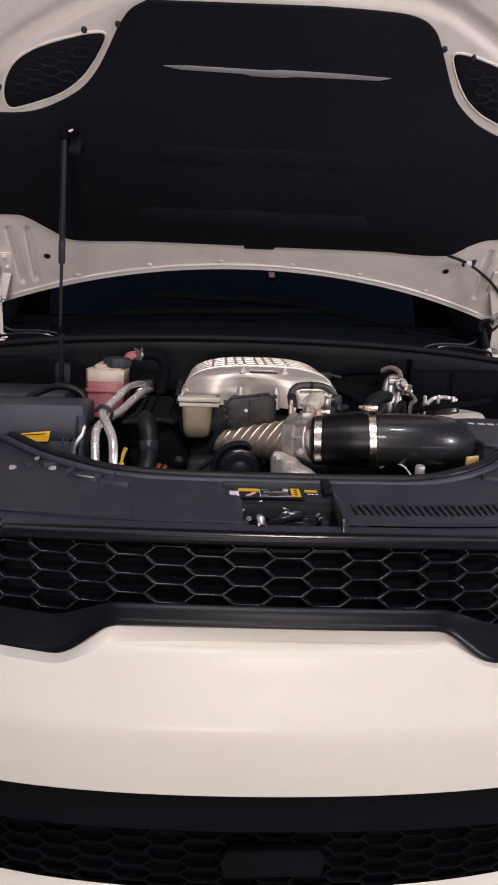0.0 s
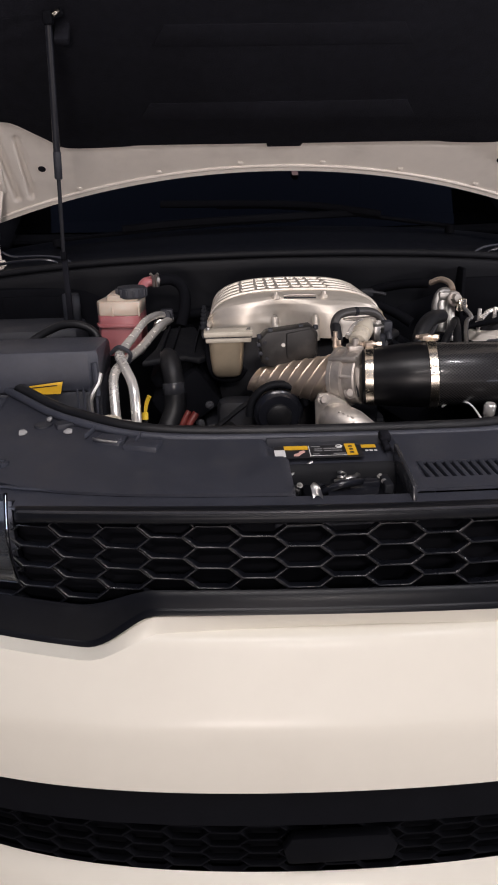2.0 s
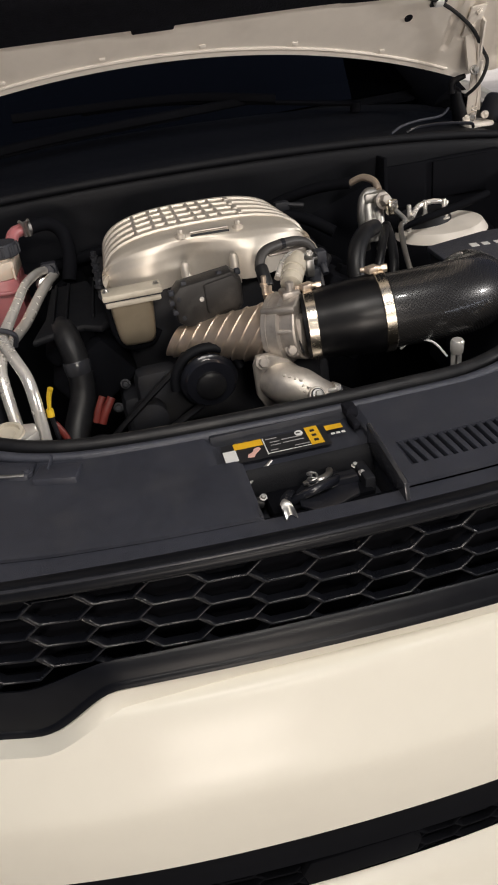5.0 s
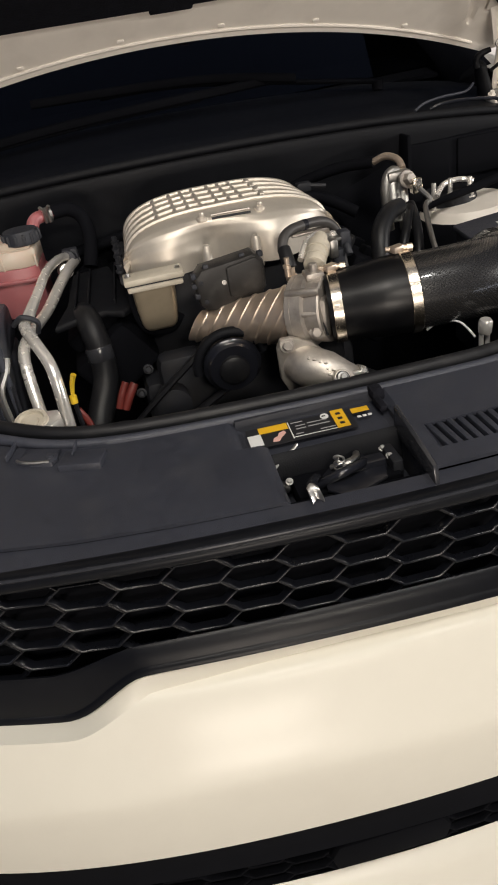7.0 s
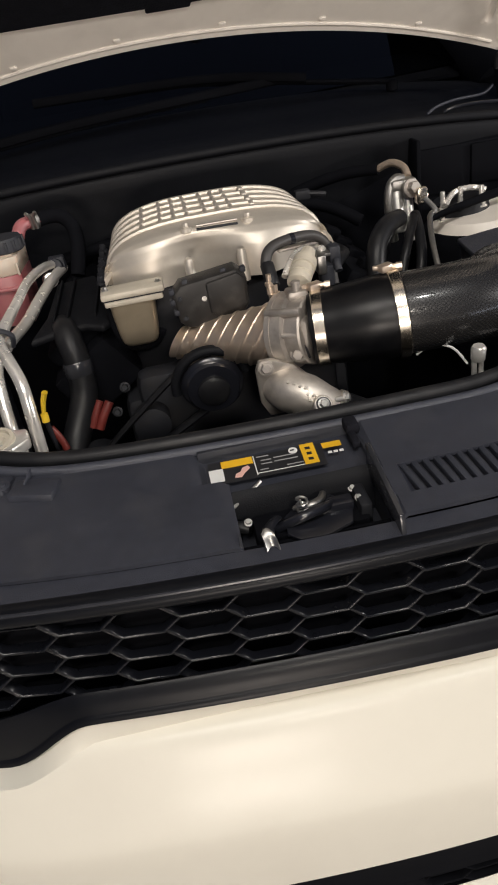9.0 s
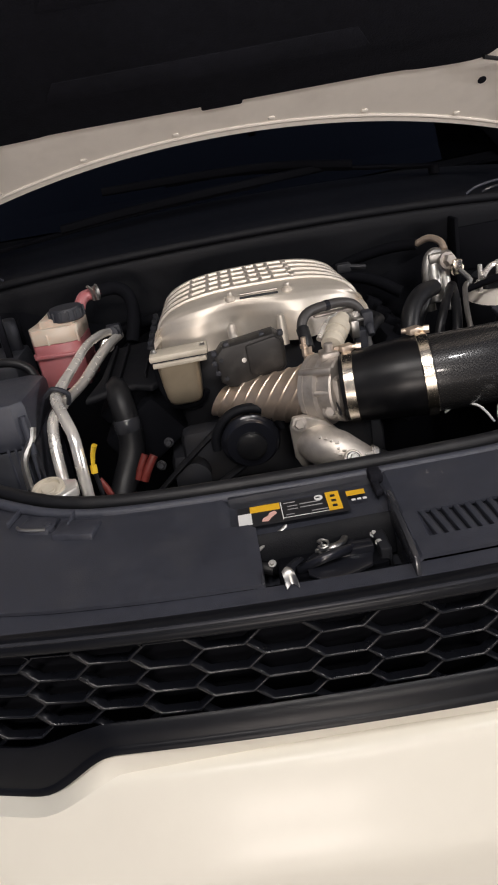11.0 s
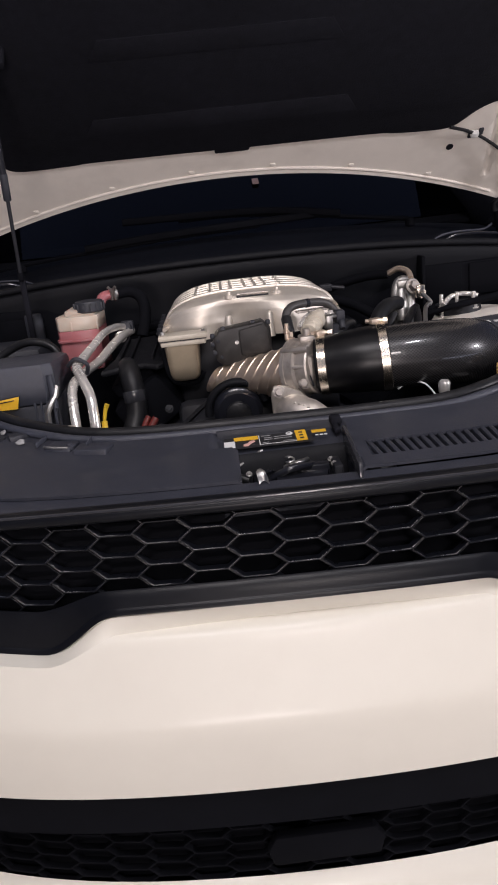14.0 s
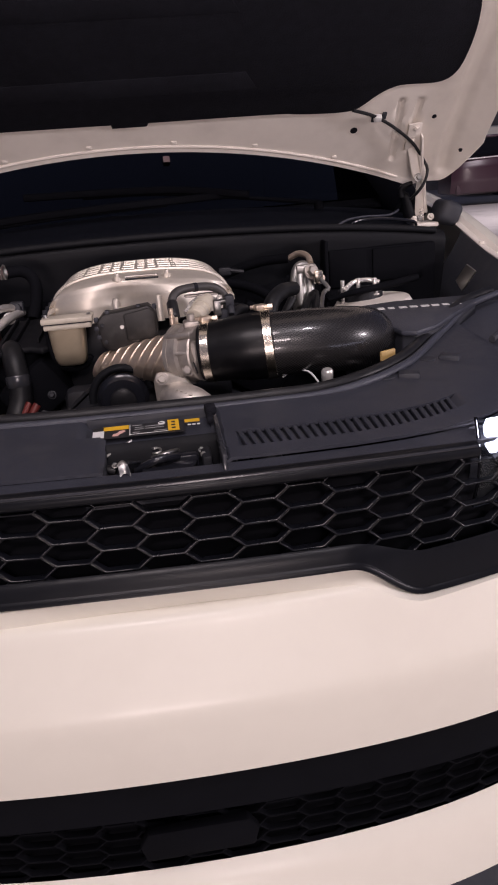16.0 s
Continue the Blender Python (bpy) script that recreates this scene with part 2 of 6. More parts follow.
def spline(pts, step=6):
    pts = [Vector(p) for p in pts]
    out = []
    for i in range(len(pts) - 1):
        p0, p1, p2, p3 = pts[max(i - 1, 0)], pts[i], pts[i + 1], pts[min(i + 2, len(pts) - 1)]
        for k in range(step):
            t = k / step
            out.append(0.5 * (2 * p1 + (p2 - p0) * t + (2 * p0 - 5 * p1 + 4 * p2 - p3) * t * t + (3 * p1 - p0 - 3 * p2 + p3) * t**3))
    out.append(pts[-1])
    return out


def tube(pts, r, n=12, step=6, flat=1.0, uv=False):
    """A round bar swept along a smooth line; r is one radius or one for each given point."""
    radii = r if isinstance(r, (list, tuple)) else [r] * len(pts)
    path = spline(pts, step) if step > 1 else [Vector(p) for p in pts]
    m = len(path)
    rad = [float(np.interp(i * (len(pts) - 1) / (m - 1), range(len(pts)), radii)) for i in range(m)]
    bm = bmesh.new()
    rings, side = [], None
    for i, p in enumerate(path):
        d = (path[min(i + 1, m - 1)] - path[max(i - 1, 0)]).normalized()
        if side is None:
            side = d.cross((0, 0, 1) if abs(d.z) < 0.9 else (1, 0, 0)).normalized()
        side = (side - d * side.dot(d)).normalized()
        up = side.cross(d)
        rings.append([bm.verts.new(p + rad[i] * (math.cos(a) * side + flat * math.sin(a) * up)) for a in [2 * math.pi * k / n for k in range(n)]])
    layer = bm.loops.layers.uv.new("UVMap") if uv else None
    for i in range(m - 1):
        for k in range(n):
            f = bm.faces.new((rings[i][k], rings[i][(k + 1) % n], rings[i + 1][(k + 1) % n], rings[i + 1][k]))
            if uv:
                for loop, (a, b) in zip(f.loops, ((i, k), (i, k + 1), (i + 1, k + 1), (i + 1, k))):
                    loop[layer].uv = (a / m * 0.9, b / n)
    bm.faces.new(rings[0][::-1])
    bm.faces.new(rings[-1])
    return bm


def lathe(profile, a, b, n=24, skew=0.0):
    """A turned body: (radius, share of the way from a to b) turned about that line."""
    a, b = Vector(a), Vector(b)
    d = (b - a).normalized()
    side = d.cross((0, 0, 1) if abs(d.z) < 0.9 else (1, 0, 0)).normalized()
    up = side.cross(d)
    bm = bmesh.new()
    rings = [[bm.verts.new(a + (b - a) * h + r * (math.cos(2 * math.pi * k / n) * side + math.sin(2 * math.pi * k / n) * (up + skew * d))) for k in range(n)] for r, h in profile]
    for i in range(len(rings) - 1):
        for k in range(n):
            bm.faces.new((rings[i][k], rings[i][(k + 1) % n], rings[i + 1][(k + 1) % n], rings[i + 1][k]))
    bm.faces.new(rings[0][::-1])
    bm.faces.new(rings[-1])
    return bm


def cyl(a, b, r, n=20, r2=None):
    return lathe([(r * 0.9, 0), (r, 0.04), (r2 or r, 0.96), ((r2 or r) * 0.9, 1)], a, b, n)


def sheet(fn, nu, nv, thick=0.0):
    """A surface fn(a, b), a and b from 0 to 1, with a thickness behind it."""
    bm = bmesh.new()
    g = [[bm.verts.new(fn(i / nu, j / nv)) for j in range(nv + 1)] for i in range(nu + 1)]
    for i in range(nu):
        for j in range(nv):
            bm.faces.new((g[i][j], g[i + 1][j], g[i + 1][j + 1], g[i][j + 1]))
    bmesh.ops.recalc_face_normals(bm, faces=bm.faces)
    if thick:
        bmesh.ops.solidify(bm, geom=bm.faces[:], thickness=thick)
    return bm


def bolt(c, axis, r=0.008, h=0.008, flange=1.4):
    """A hexagon head on a round flange."""
    c, axis = Vector(c), Vector(axis).normalized()
    return join(cyl(c, c + axis * h * 0.35, r * flange, 16), lathe([(r, 0), (r, 0.8), (r * 0.8, 1)], c + axis * h * 0.3, c + axis * h, 6))


def strap(a, b, width, thick, lean=0.0):
    """A flat bar from a to b, its broad side across."""
    a, b = Vector(a), Vector(b)
    d = (b - a).normalized()
    side = (Vector((1, 0, 0)) - d * d.x).normalized()
    side = Matrix.Rotation(radians(lean), 3, d) @ side
    m = Matrix((side, d, side.cross(d))).transposed().to_4x4()
    return box((a + b) / 2, (width, (b - a).length, thick), min(thick, width) * 0.3, m)


def smoothstep(a, b, x):
    t = min(max((x - a) / (b - a), 0), 1)
    return t * t * (3 - 2 * t)


# ---------------------------------------------------------------- ground and surroundings
def ground():
    bm = bmesh.new()
    bmesh.ops.create_grid(bm, x_segments=40, y_segments=40, size=60)
    tagged(part("ground", bm, CONCRETE, smooth=0), "pale smooth concrete floor of a car park", "ground", kind="structure")


ground()

# ---------------------------------------------------------------- front bumper, grille and lower intake
def front_y(x):
    """Plan of the car's front, which stands slightly turned."""
    return -0.02 * x + 0.14 * x * x + 0.22 * x**4


def grille_low(x):
    """Height of the grille's lower edge: level in the middle, dropping near the lamps."""
    a = abs(x)
    return 0.9035 - 0.045 * min(a, 0.38) ** 2 - 0.053 * smoothstep(0.264, 0.376, a) + 0.05 * max(a - 0.38, 0)


def eased(x, xs, ys):
    """A smooth line through the given points."""
    for i in range(len(xs) - 1):
        if x <= xs[i + 1] or i == len(xs) - 2:
            t = (x - xs[i]) / (xs[i + 1] - xs[i])
            d0 = (ys[i + 1] - ys[max(i - 1, 0)]) / (xs[i + 1] - xs[max(i - 1, 0)])
            d1 = (ys[min(i + 2, len(ys) - 1)] - ys[i]) / (xs[min(i + 2, len(ys) - 1)] - xs[i])
            w = xs[i + 1] - xs[i]
            return ys[i] * (1 + 2 * t) * (1 - t) ** 2 + d0 * w * t * (1 - t) ** 2 + ys[i + 1] * t * t * (3 - 2 * t) + d1 * w * t * t * (t - 1)


bumper = thing("front_bumper", (0, 1.1, 0.4), "glossy white painted front bumper with black lower intake", "bumper")
FACE_Z, FACE_Y = [0.40, 0.60, 0.635, 0.68, 0.73, 0.752, 0.765, 0.780, 0.81, 0.845, 0.861, 0.8675, 0.8715], [1.044, 1.039, 1.0365, 1.0345, 1.035, 1.0375, 1.0420, 1.0490, 1.0645, 1.0820, 1.0915, 1.1000, 1.1140]


def bumper_skin(a, b):
    x = -0.95 + 1.9 * a
    edge = smoothstep(0.268, 0.385, abs(x))
    top = grille_low(x) - 0.0321 + 0.0231 * edge
    low = 0.635 - 0.2 * smoothstep(0.60, 0.66, abs(x))
    y_top = eased(top, FACE_Z, FACE_Y)
    if b < 0.1:
        # the undercut strip below the grille, gone beside the lamps
        w = b / 0.1
        y_up, z_up = 1.1015 + 0.0255 * edge, grille_low(x) - 0.0031 - 0.0009 * edge
        return Vector((x, y_up + (y_top - y_up) * w + front_y(x), z_up + (top - z_up) * w))
    b = (b - 0.1) / 0.9
    z = top + (low - top) * b
    return Vector((x, eased(z, FACE_Z, FACE_Y) + front_y(x), z))


part("undercut", sheet(lambda a, b: bumper_skin(a, 0.1 * b), 120, 6, 0.003), WHITE, bumper, "painted undercut below the grille")
part("upper_skin", sheet(lambda a, b: bumper_skin(a, 0.1 + 0.9 * b), 120, 76, 0.003), WHITE, bumper, "cream-white gloss painted skin")


def lower_skin(a, b):
    x = -0.95 + 1.9 * a
    top = 0.381 + 0.025 * x * x
    y = 1.099 + front_y(x) + (0.0 if b > 0.06 else 0.012 * (1 - b / 0.06)) - 0.05 * b**0.8
    return Vector((x, y, top + (0.25 - top) * b))


def splitter(a, b):
    x = -0.95 + 1.9 * a
    k = smoothstep(0, 0.4, b)
    return Vector((x, 1.083 - 0.050 * k + 0.10 * smoothstep(0.55, 1, b) + front_y(x), 0.272 + 0.03 * x * x - 0.012 * k - 0.05 * smoothstep(0.45, 1, b)))


part("splitter", sheet(splitter, 64, 12, 0.004), MATTE, bumper, "black plastic splitter below the lip")
part("lower_lip", sheet(lower_skin, 48, 10, 0.004), WHITE, bumper, "cream-white gloss painted lower lip")


def lower_band(a, b):
    x = -0.92 + 1.84 * a
    top, low = 0.642, 0.549 - 0.006 * x - 0.02 * x * x
    return Vector((x, 1.046 + front_y(x) + 0.008 * b + 0.006 * math.sin(b * 3.1) + 0.03 * smoothstep(0.92, 1, b), top + (low - top) * b))


part("intake_band", sheet(lower_band, 48, 8, 0.006), NIGHT, bumper, "satin black upper band of the lower intake")


def lower_back(a, b):
    x = -0.9 + 1.8 * a
    return Vector((x, 1.138 + front_y(x), 0.57 - 0.21 * b))


# Added near-black sheet for the shade inside the lower intake.
part("intake_shade_sheet", sheet(lower_back, 32, 4, 0.006), NIGHT, bumper)
part("radar_cover", slab([(-0.088, 0.003), (-0.075, 0.028), (0.085, 0.028), (0.1, 0.003), (0.092, -0.028), (-0.08, -0.028)], 0, 0.02, 0.005, lambda a, b, c: Vector((a, 1.084 + c, 0.460 + b))), NIGHT, bumper, "smooth black sensor cover")

grille = thing("grille", (0, 1.14, 0.95), "gloss black honeycomb radiator grille", "grille")


def frame_width(x):
    return 0.0205 + 0.0355 * smoothstep(0.26, 0.37, abs(x))


def grille_y(x):
    return front_y(x) - 0.02 * x


def grille_frame(a, b):
    x = -0.62 + 1.24 * a
    edge = smoothstep(0.25, 0.36, abs(x))
    low, w, back = grille_low(x) + 0.0068 * (1 - edge), frame_width(x), -0.002 * (1 - edge)
    if b < 0.7:
        k = b / 0.7
        return Vector((x, 1.115 + grille_y(x) - (0.011 - back) * k**0.8, low + w * (1 - k) + 0.002 * math.sin(math.pi * k)))
    k = (b - 0.7) / 0.3
    return Vector((x, 1.104 + back + grille_y(x) - 0.004 * math.sin(math.pi * min(k * 1.2, 1)) + 0.014 * smoothstep(0.5, 1, k), low - 0.009 * k))


def grille_top(a, b):
    x = -0.465 + 0.93 * a
    ang = math.pi * (b * 1.15 - 0.25)
    return Vector((x, 1.1223 - 0.038 * x + 0.2274 * x * x - 0.016 * math.sin(ang), 1.0487 + 0.012 * math.cos(ang) - 0.06 * x * x))


part("lower_frame", sheet(grille_frame, 120, 24, 0.004), FRAME, grille, "gloss black lower frame")
part("lower_lip", tube([grille_frame(a, 0.86) + Vector((0, -0.001, 0)) for a in np.linspace(0, 1, 81)], 0.0028, 8, 1), PLASTIC, grille, "thin satin black lip")
part("upper_frame", sheet(grille_top, 60, 12, 0.003), FRAME, grille, "gloss black upper lip")
part("lip_edge", tube([(x, 1.1105 - 0.038 * x + 0.2274 * x * x, 1.0577 - 0.06 * x * x) for x in np.linspace(-0.46, 0.46, 31)], 0.0024, 8, 1), EDGE, grille, "thin shiny edge of the lip")


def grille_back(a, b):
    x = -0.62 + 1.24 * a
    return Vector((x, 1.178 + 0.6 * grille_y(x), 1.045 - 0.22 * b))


# Added near-black sheet paints the dark depth behind the cells.
part("grille_shade_sheet", sheet(grille_back, 32, 4, 0.004), NIGHT, grille, "added near-black sheet standing in for the shade behind the mesh")


def hex_cell(w, slant, h, wall, depth, material):
    """One flat-topped cell of a honeycomb, open through, with walls tapered to a narrow front edge."""
    outer = [(-w / 2 - slant, 0), (-w / 2, h / 2), (w / 2, h / 2), (w / 2 + slant, 0), (w / 2, -h / 2), (-w / 2, -h / 2)]
    bm = bmesh.new()
    rings = []
    for inset, y in ((0.0, depth), (0.0, 0.0004), (0.35, 0.0), (0.75, 0.0007), (1.0, 0.0022), (1.2, depth)):
        d = inset * wall
        rings.append([bm.verts.new((x * (1 - d / (w / 2 + slant)), y, z * (1 - d / (h / 2)))) for x, z in outer])
    for r in range(5):
        for i in range(6):
            f = bm.faces.new((rings[r][i], rings[r][(i + 1) % 6], rings[r + 1][(i + 1) % 6], rings[r + 1][i]))
            f.smooth = r > 0
    bmesh.ops.recalc_face_normals(bm, faces=bm.faces)
    me = bpy.data.meshes.new("grille_cell")
    bm.to_mesh(me)
    bm.free()
    me.materials.append(material)
    return me


def honeycomb(owner, me, pitch, row, z_of, rows, half, y_of, low_of, high_of):
    at0 = base(owner)
    cols = int(half / pitch)
    for c in range(-cols, cols + 1):
        x = c * pitch + 0.012
        tilt = math.atan((y_of(x + 0.01) - y_of(x - 0.01)) / 0.02)
        for r in range(rows):
            z = z_of(x) - row * (r + (0.5 if c % 2 else 0))
            if z < low_of(x) + row * 0.15 or z > high_of(x):
                continue
            ob = new("grille_cell", me)
            ob.parent = owner
            ob.location = Vector((x, y_of(x), z)) - at0
            ob.rotation_euler = (radians(-8), 0, tilt)


honeycomb(grille, hex_cell(0.046, 0.019, 0.0335, 0.0030, 0.014, MESH), 0.065, 0.0335, lambda x: 1.0318 + 0.0335 - 0.055 * x * x, 6, 0.6, lambda x: 1.1215 + grille_y(x), lambda x: grille_low(x) + frame_width(x) + 0.0015 - 0.0135 * smoothstep(0.26, 0.37, abs(x)), lambda x: 1.0395 - 0.03 * abs(x))
honeycomb(bumper, hex_cell(0.046, 0.019, 0.030, 0.0026, 0.012, NIGHT), 0.065, 0.030, lambda x: 0.5, 5, 0.62, lambda x: 1.112 + front_y(x), lambda x: 0.36, lambda x: 0.52)

# ---------------------------------------------------------------- radiator cover, latch and seal
SEAL = [(-0.80, 1.83), (-0.70, 1.765), (-0.622, 1.688), (-0.537, 1.59), (-0.459, 1.494), (-0.395, 1.438), (-0.31, 1.394), (-0.2, 1.372), (0, 1.358), (0.2, 1.357), (0.29, 1.362), (0.365, 1.384), (0.425, 1.425), (0.48, 1.482), (0.6, 1.645), (0.70, 1.765), (0.80, 1.84)]
SEAL_X, SEAL_Y = [p[0] for p in SEAL], [p[1] for p in SEAL]


def seal_y(x):
    return float(np.interp(x, SEAL_X, SEAL_Y))


def cover_front(x):
    return 1.1163 - 0.036 * x + 0.2274 * x * x + 0.8 * max(abs(x) - 0.40, 0) ** 2


def cover_z(x, y):
    d = y - cover_front(x)
    return 1.0577 - 0.05 * min(abs(x), 0.5) ** 2 * (1 - smoothstep(0, 0.2, d)) + 0.125 * d * (1 - 0.25 * smoothstep(0.12, 0.45, d))


cover = thing("radiator_cover", (0, 1.2, 1.0), "black plastic radiator top cover with louvre slots", "cover")


def cover_piece(x0, x1, y0, y1, lift=0.0, nu=24, nv=12):
    """A patch of the cover; y0 and y1 run from the front edge (0) to the seal (1)."""
    def fn(a, b):
        x = x0 + (x1 - x0) * a
        f, s = cover_front(x), seal_y(x) - 0.030
        lo, hi = y0(x) if callable(y0) else y0, y1(x) if callable(y1) else y1
        y = f + (s - f) * (lo + (hi - lo) * b)
        edge = min(a, 1 - a) * abs(x1 - x0)
        return Vector((x, y, cover_z(x, y) + lift * smoothstep(0, 0.006, edge)))
    return sheet(fn, nu, nv, 0.005)


NL, NR = -0.092, 0.102
part("left_panel", cover_piece(-0.575, -0.062, 0.16, 0.66, 0.006, 60, 10), COVER, cover, "plain black panel")
part("left_panel", cover_piece(-0.575, NL, 0.66, 1, 0.006, 60, 8), COVER, cover, "plain black panel")
part("front_rail", cover_piece(-0.57, 0.57, 0, 0.165, 0, 72, 4), COVER, cover)
part("rear_rail", cover_piece(NL - 0.002, NR + 0.002, 0.60, 1, -0.007, 24, 8), COVER, cover, "sloping black panel under the stickers")
# the panel with the slots: a frame of three strips round the row of louvres
def slot_end(x):
    """Where the slots end, between the front edge (0) and the seal (1); they grow shorter outwards."""
    depth = seal_y(x) - 0.030 - cover_front(x)
    return 0.30 + min(0.22, (0.048 - 0.012 * smoothstep(0.25, 0.47, x)) / depth)


part("right_panel_rear", cover_piece(NR, 0.66, slot_end, 1, 0.008, 56, 8), COVER, cover)
part("right_panel_front", cover_piece(NR, 0.66, 0.16, 0.30, 0.008, 56, 4), COVER, cover)
part("right_panel_inner", cover_piece(NR, 0.135, 0.30, slot_end, 0.008, 4, 4), COVER, cover)
part("right_panel_outer", cover_piece(0.4765, 0.66, 0.30, slot_end, 0.008, 16, 4), COVER, cover)


def slot_floor(a, b):
    x = NR + 0.005 + 0.385 * a
    f, s = cover_front(x), seal_y(x)
    y = f + (s - f) * (0.26 + (slot_end(x) - 0.24) * b)
    return Vector((x, y, cover_z(x, y) - 0.001))


part("louvre_floor", sheet(slot_floor, 24, 2, 0.004), MATTE, cover)
for i in range(26):
    x = 0.138 + i * 0.0133
    f, s = cover_front(x), seal_y(x) - 0.030
    ya, yb = f + (s - f) * 0.29, f + (s - f) * (slot_end(x) + 0.01)
    z = cover_z(x, (ya + yb) / 2) + 0.0028
    m = Matrix.Rotation(radians(7), 4, "X") @ Matrix.Rotation(radians(10 - 0.6 * i), 4, "Z")
    part("louvre_slat", box((x, (ya + yb) / 2, z), (0.0078, yb - ya + 0.006, 0.009), 0.0022, m, 2), COVER, cover)
# the recess for the hood latch
part("latch_well", between((NL, 1.157, 1.012), (NR, 1.325, 1.018), 0), MATTE, cover, "dark floor of the latch well")
part("well_side", between((-0.066, 1.157, 1.012), (-0.062, 1.265, 1.066), 0.001), MATTE, cover)
part("well_side", between((NR, 1.157, 1.012), (NR + 0.005, 1.30, 1.082), 0.001), MATTE, cover)
part("well_back", between((NL, 1.316, 1.014), (NR, 1.322, 1.09), 0.001), MATTE, cover)
part("end_lip", slab([(1.128, 1.055), (1.135, 1.080), (1.25, 1.100), (1.25, 1.06)], NR - 0.003, NR + 0.003, 0.0012, lambda a, b, c: Vector((c, a, b))), EDGE, cover, "raised black end wall")
for x0, x1 in ((-0.5, NL - 0.004), (NR + 0.004, 0.5)):
    part("step_line", tube([(x, cover_front(x) + 0.045, cover_z(x, cover_front(x) + 0.045) + 0.003) for x in np.linspace(x0, x1, 8)], 0.003, 8, 3), COVER, cover)
for x, y, tilt in ((-0.47, 1.42, 24), (0.40, 1.37, -18), (0.50, 1.44, -30)):
    z = cover_z(x, y)
    part("cover_clip", join(cyl((x, y, z - 0.002), (x, y, z + 0.009), 0.016, 20), box((x + 0.04, y - 0.006, z + 0.006), (0.036, 0.026, 0.016), 0.004, Matrix.Rotation(radians(tilt), 4, "Z"))), MATTE, cover, "black retaining clip")
z = cover_z(-0.34, 1.34) - 0.004
clip = part("cover_clip", box((-0.345, 1.347, z + 0.008), (0.052, 0.036, 0.016), 0.006, Matrix.Rotation(radians(-22), 4, "Z")), COVER, cover, "worn black clip with a bare edge")
part("clip_edge", tube([(-0.374, 1.347, z + 0.014), (-0.368, 1.336, z + 0.016), (-0.352, 1.330, z + 0.015), (-0.332, 1.326, z + 0.014)], 0.0022, 6), ZINC, clip, "bare metal edge")
part("cover_clip", box((-0.290, 1.318, z + 0.007), (0.058, 0.036, 0.017), 0.004, Matrix.Rotation(radians(-16), 4, "Z")), COVER, cover, "black box-shaped clip")
for x, y in ((-0.56, 1.32), (-0.51, 1.30), (-0.33, 1.335)):
    z = cover_z(x, y) + 0.006
    part("push_pin", join(cyl((x, y, z - 0.004), (x, y, z + 0.006), 0.010, 16), cyl((x, y, z + 0.005), (x, y, z + 0.009), 0.005, 12)), COVER, cover, "black push pin")

for x, y, tilt in ((-0.498, 1.386, 40), (-0.462, 1.436, -60), (-0.420, 1.379, -20)):
    z = cover_z(x, y) + 0.006
    part("torn_clip", slab([(-0.008, -0.003), (0.0, -0.005), (0.009, -0.002), (0.006, 0.004), (-0.003, 0.0045)], 0, 0.004, 0.0012, lambda a, b, c: Vector((x, y, z)) + Matrix.Rotation(radians(tilt), 3, "Z") @ Vector((a, b, c + 0.5 * (b + 0.006)))), GREYPRINT, cover, "torn pale clip")
for a, b in (((-0.388, 1.352, 1.092), (-0.376, 1.384, 1.095)), ((-0.302, 1.325, 1.090), (-0.296, 1.352, 1.094))):
    part("pocket_wall", strap(a, b, 0.0022, 0.009), PLASTIC, cover, "thin upright wall of the cover's pocket")

seal = thing("hood_seal", (0, 1.36, 1.09), "black rubber bulb seal round the engine bay", "seal")
line = [(x, y - 0.012, cover_z(x, y - 0.02) + 0.007 + 0.008 * smoothstep(0.25, 0.4, abs(x)) + 0.018 * smoothstep(0.55, 0.8, abs(x))) for x, y in SEAL]
part("bulb", tube(line, 0.0105, 12, 6), RUBBER, seal, "round rubber bulb")
part("carrier", tube([(x * 1.012, y - 0.021, z - 0.004) for x, y, z in line], 0.0075, 10, 6), PLASTIC, seal, "black carrier strip")

part("well_slope", sheet(lambda a, b: Vector((NL + (NR - NL) * a, 1.2475 - 0.016 * math.sin(b * 1.57), 1.0725 - 0.040 * (1 - math.cos(b * 1.57)) - 0.010 * b)), 12, 8, 0.003), COWL, cover, "rounded edge into the latch well")
part("corner_plug", join(box((NR - 0.003, 1.312, 1.089), (0.018, 0.026, 0.016), 0.005), box((NR - 0.006, 1.290, 1.083), (0.010, 0.030, 0.010), 0.003)), FELT, cover, "black foam plug at the seal")
# warning labels on the rear wall of the well
label = thing("warning_label", (0, 1.3, 1.07), "black engine bay sticker with yellow warning fields and white print", "label")


def lab(a, b, c=0.0):
    """Along the sticker, up it, and out of it."""
    return Vector((-0.082, 1.262, 1.0765)) + Vector((1, -0.02, -0.002)) * a + Vector((0, 1.25, 0.15)) * b + Vector((0, -0.12, 1)) * c


def lab_bar(name, a0, a1, b0, b1, material, c=0.0006, text=""):
    part(name, slab([(a0, b0), (a1, b0), (a1, b1), (a0, b1)], c, c + 0.0004, 0, lab), material, label, text, 0)


lab_bar("sticker", 0.0, 0.138, 0.0, 0.032, INK, -0.0002, "black sticker ground")
lab_bar("white_field", 0.0, 0.017, 0.003, 0.021, PAPER, 0.0006, "white field")
lab_bar("yellow_field", 0.016, 0.054, 0.021, 0.031, YELLOW, 0.0006, "yellow warning strip")
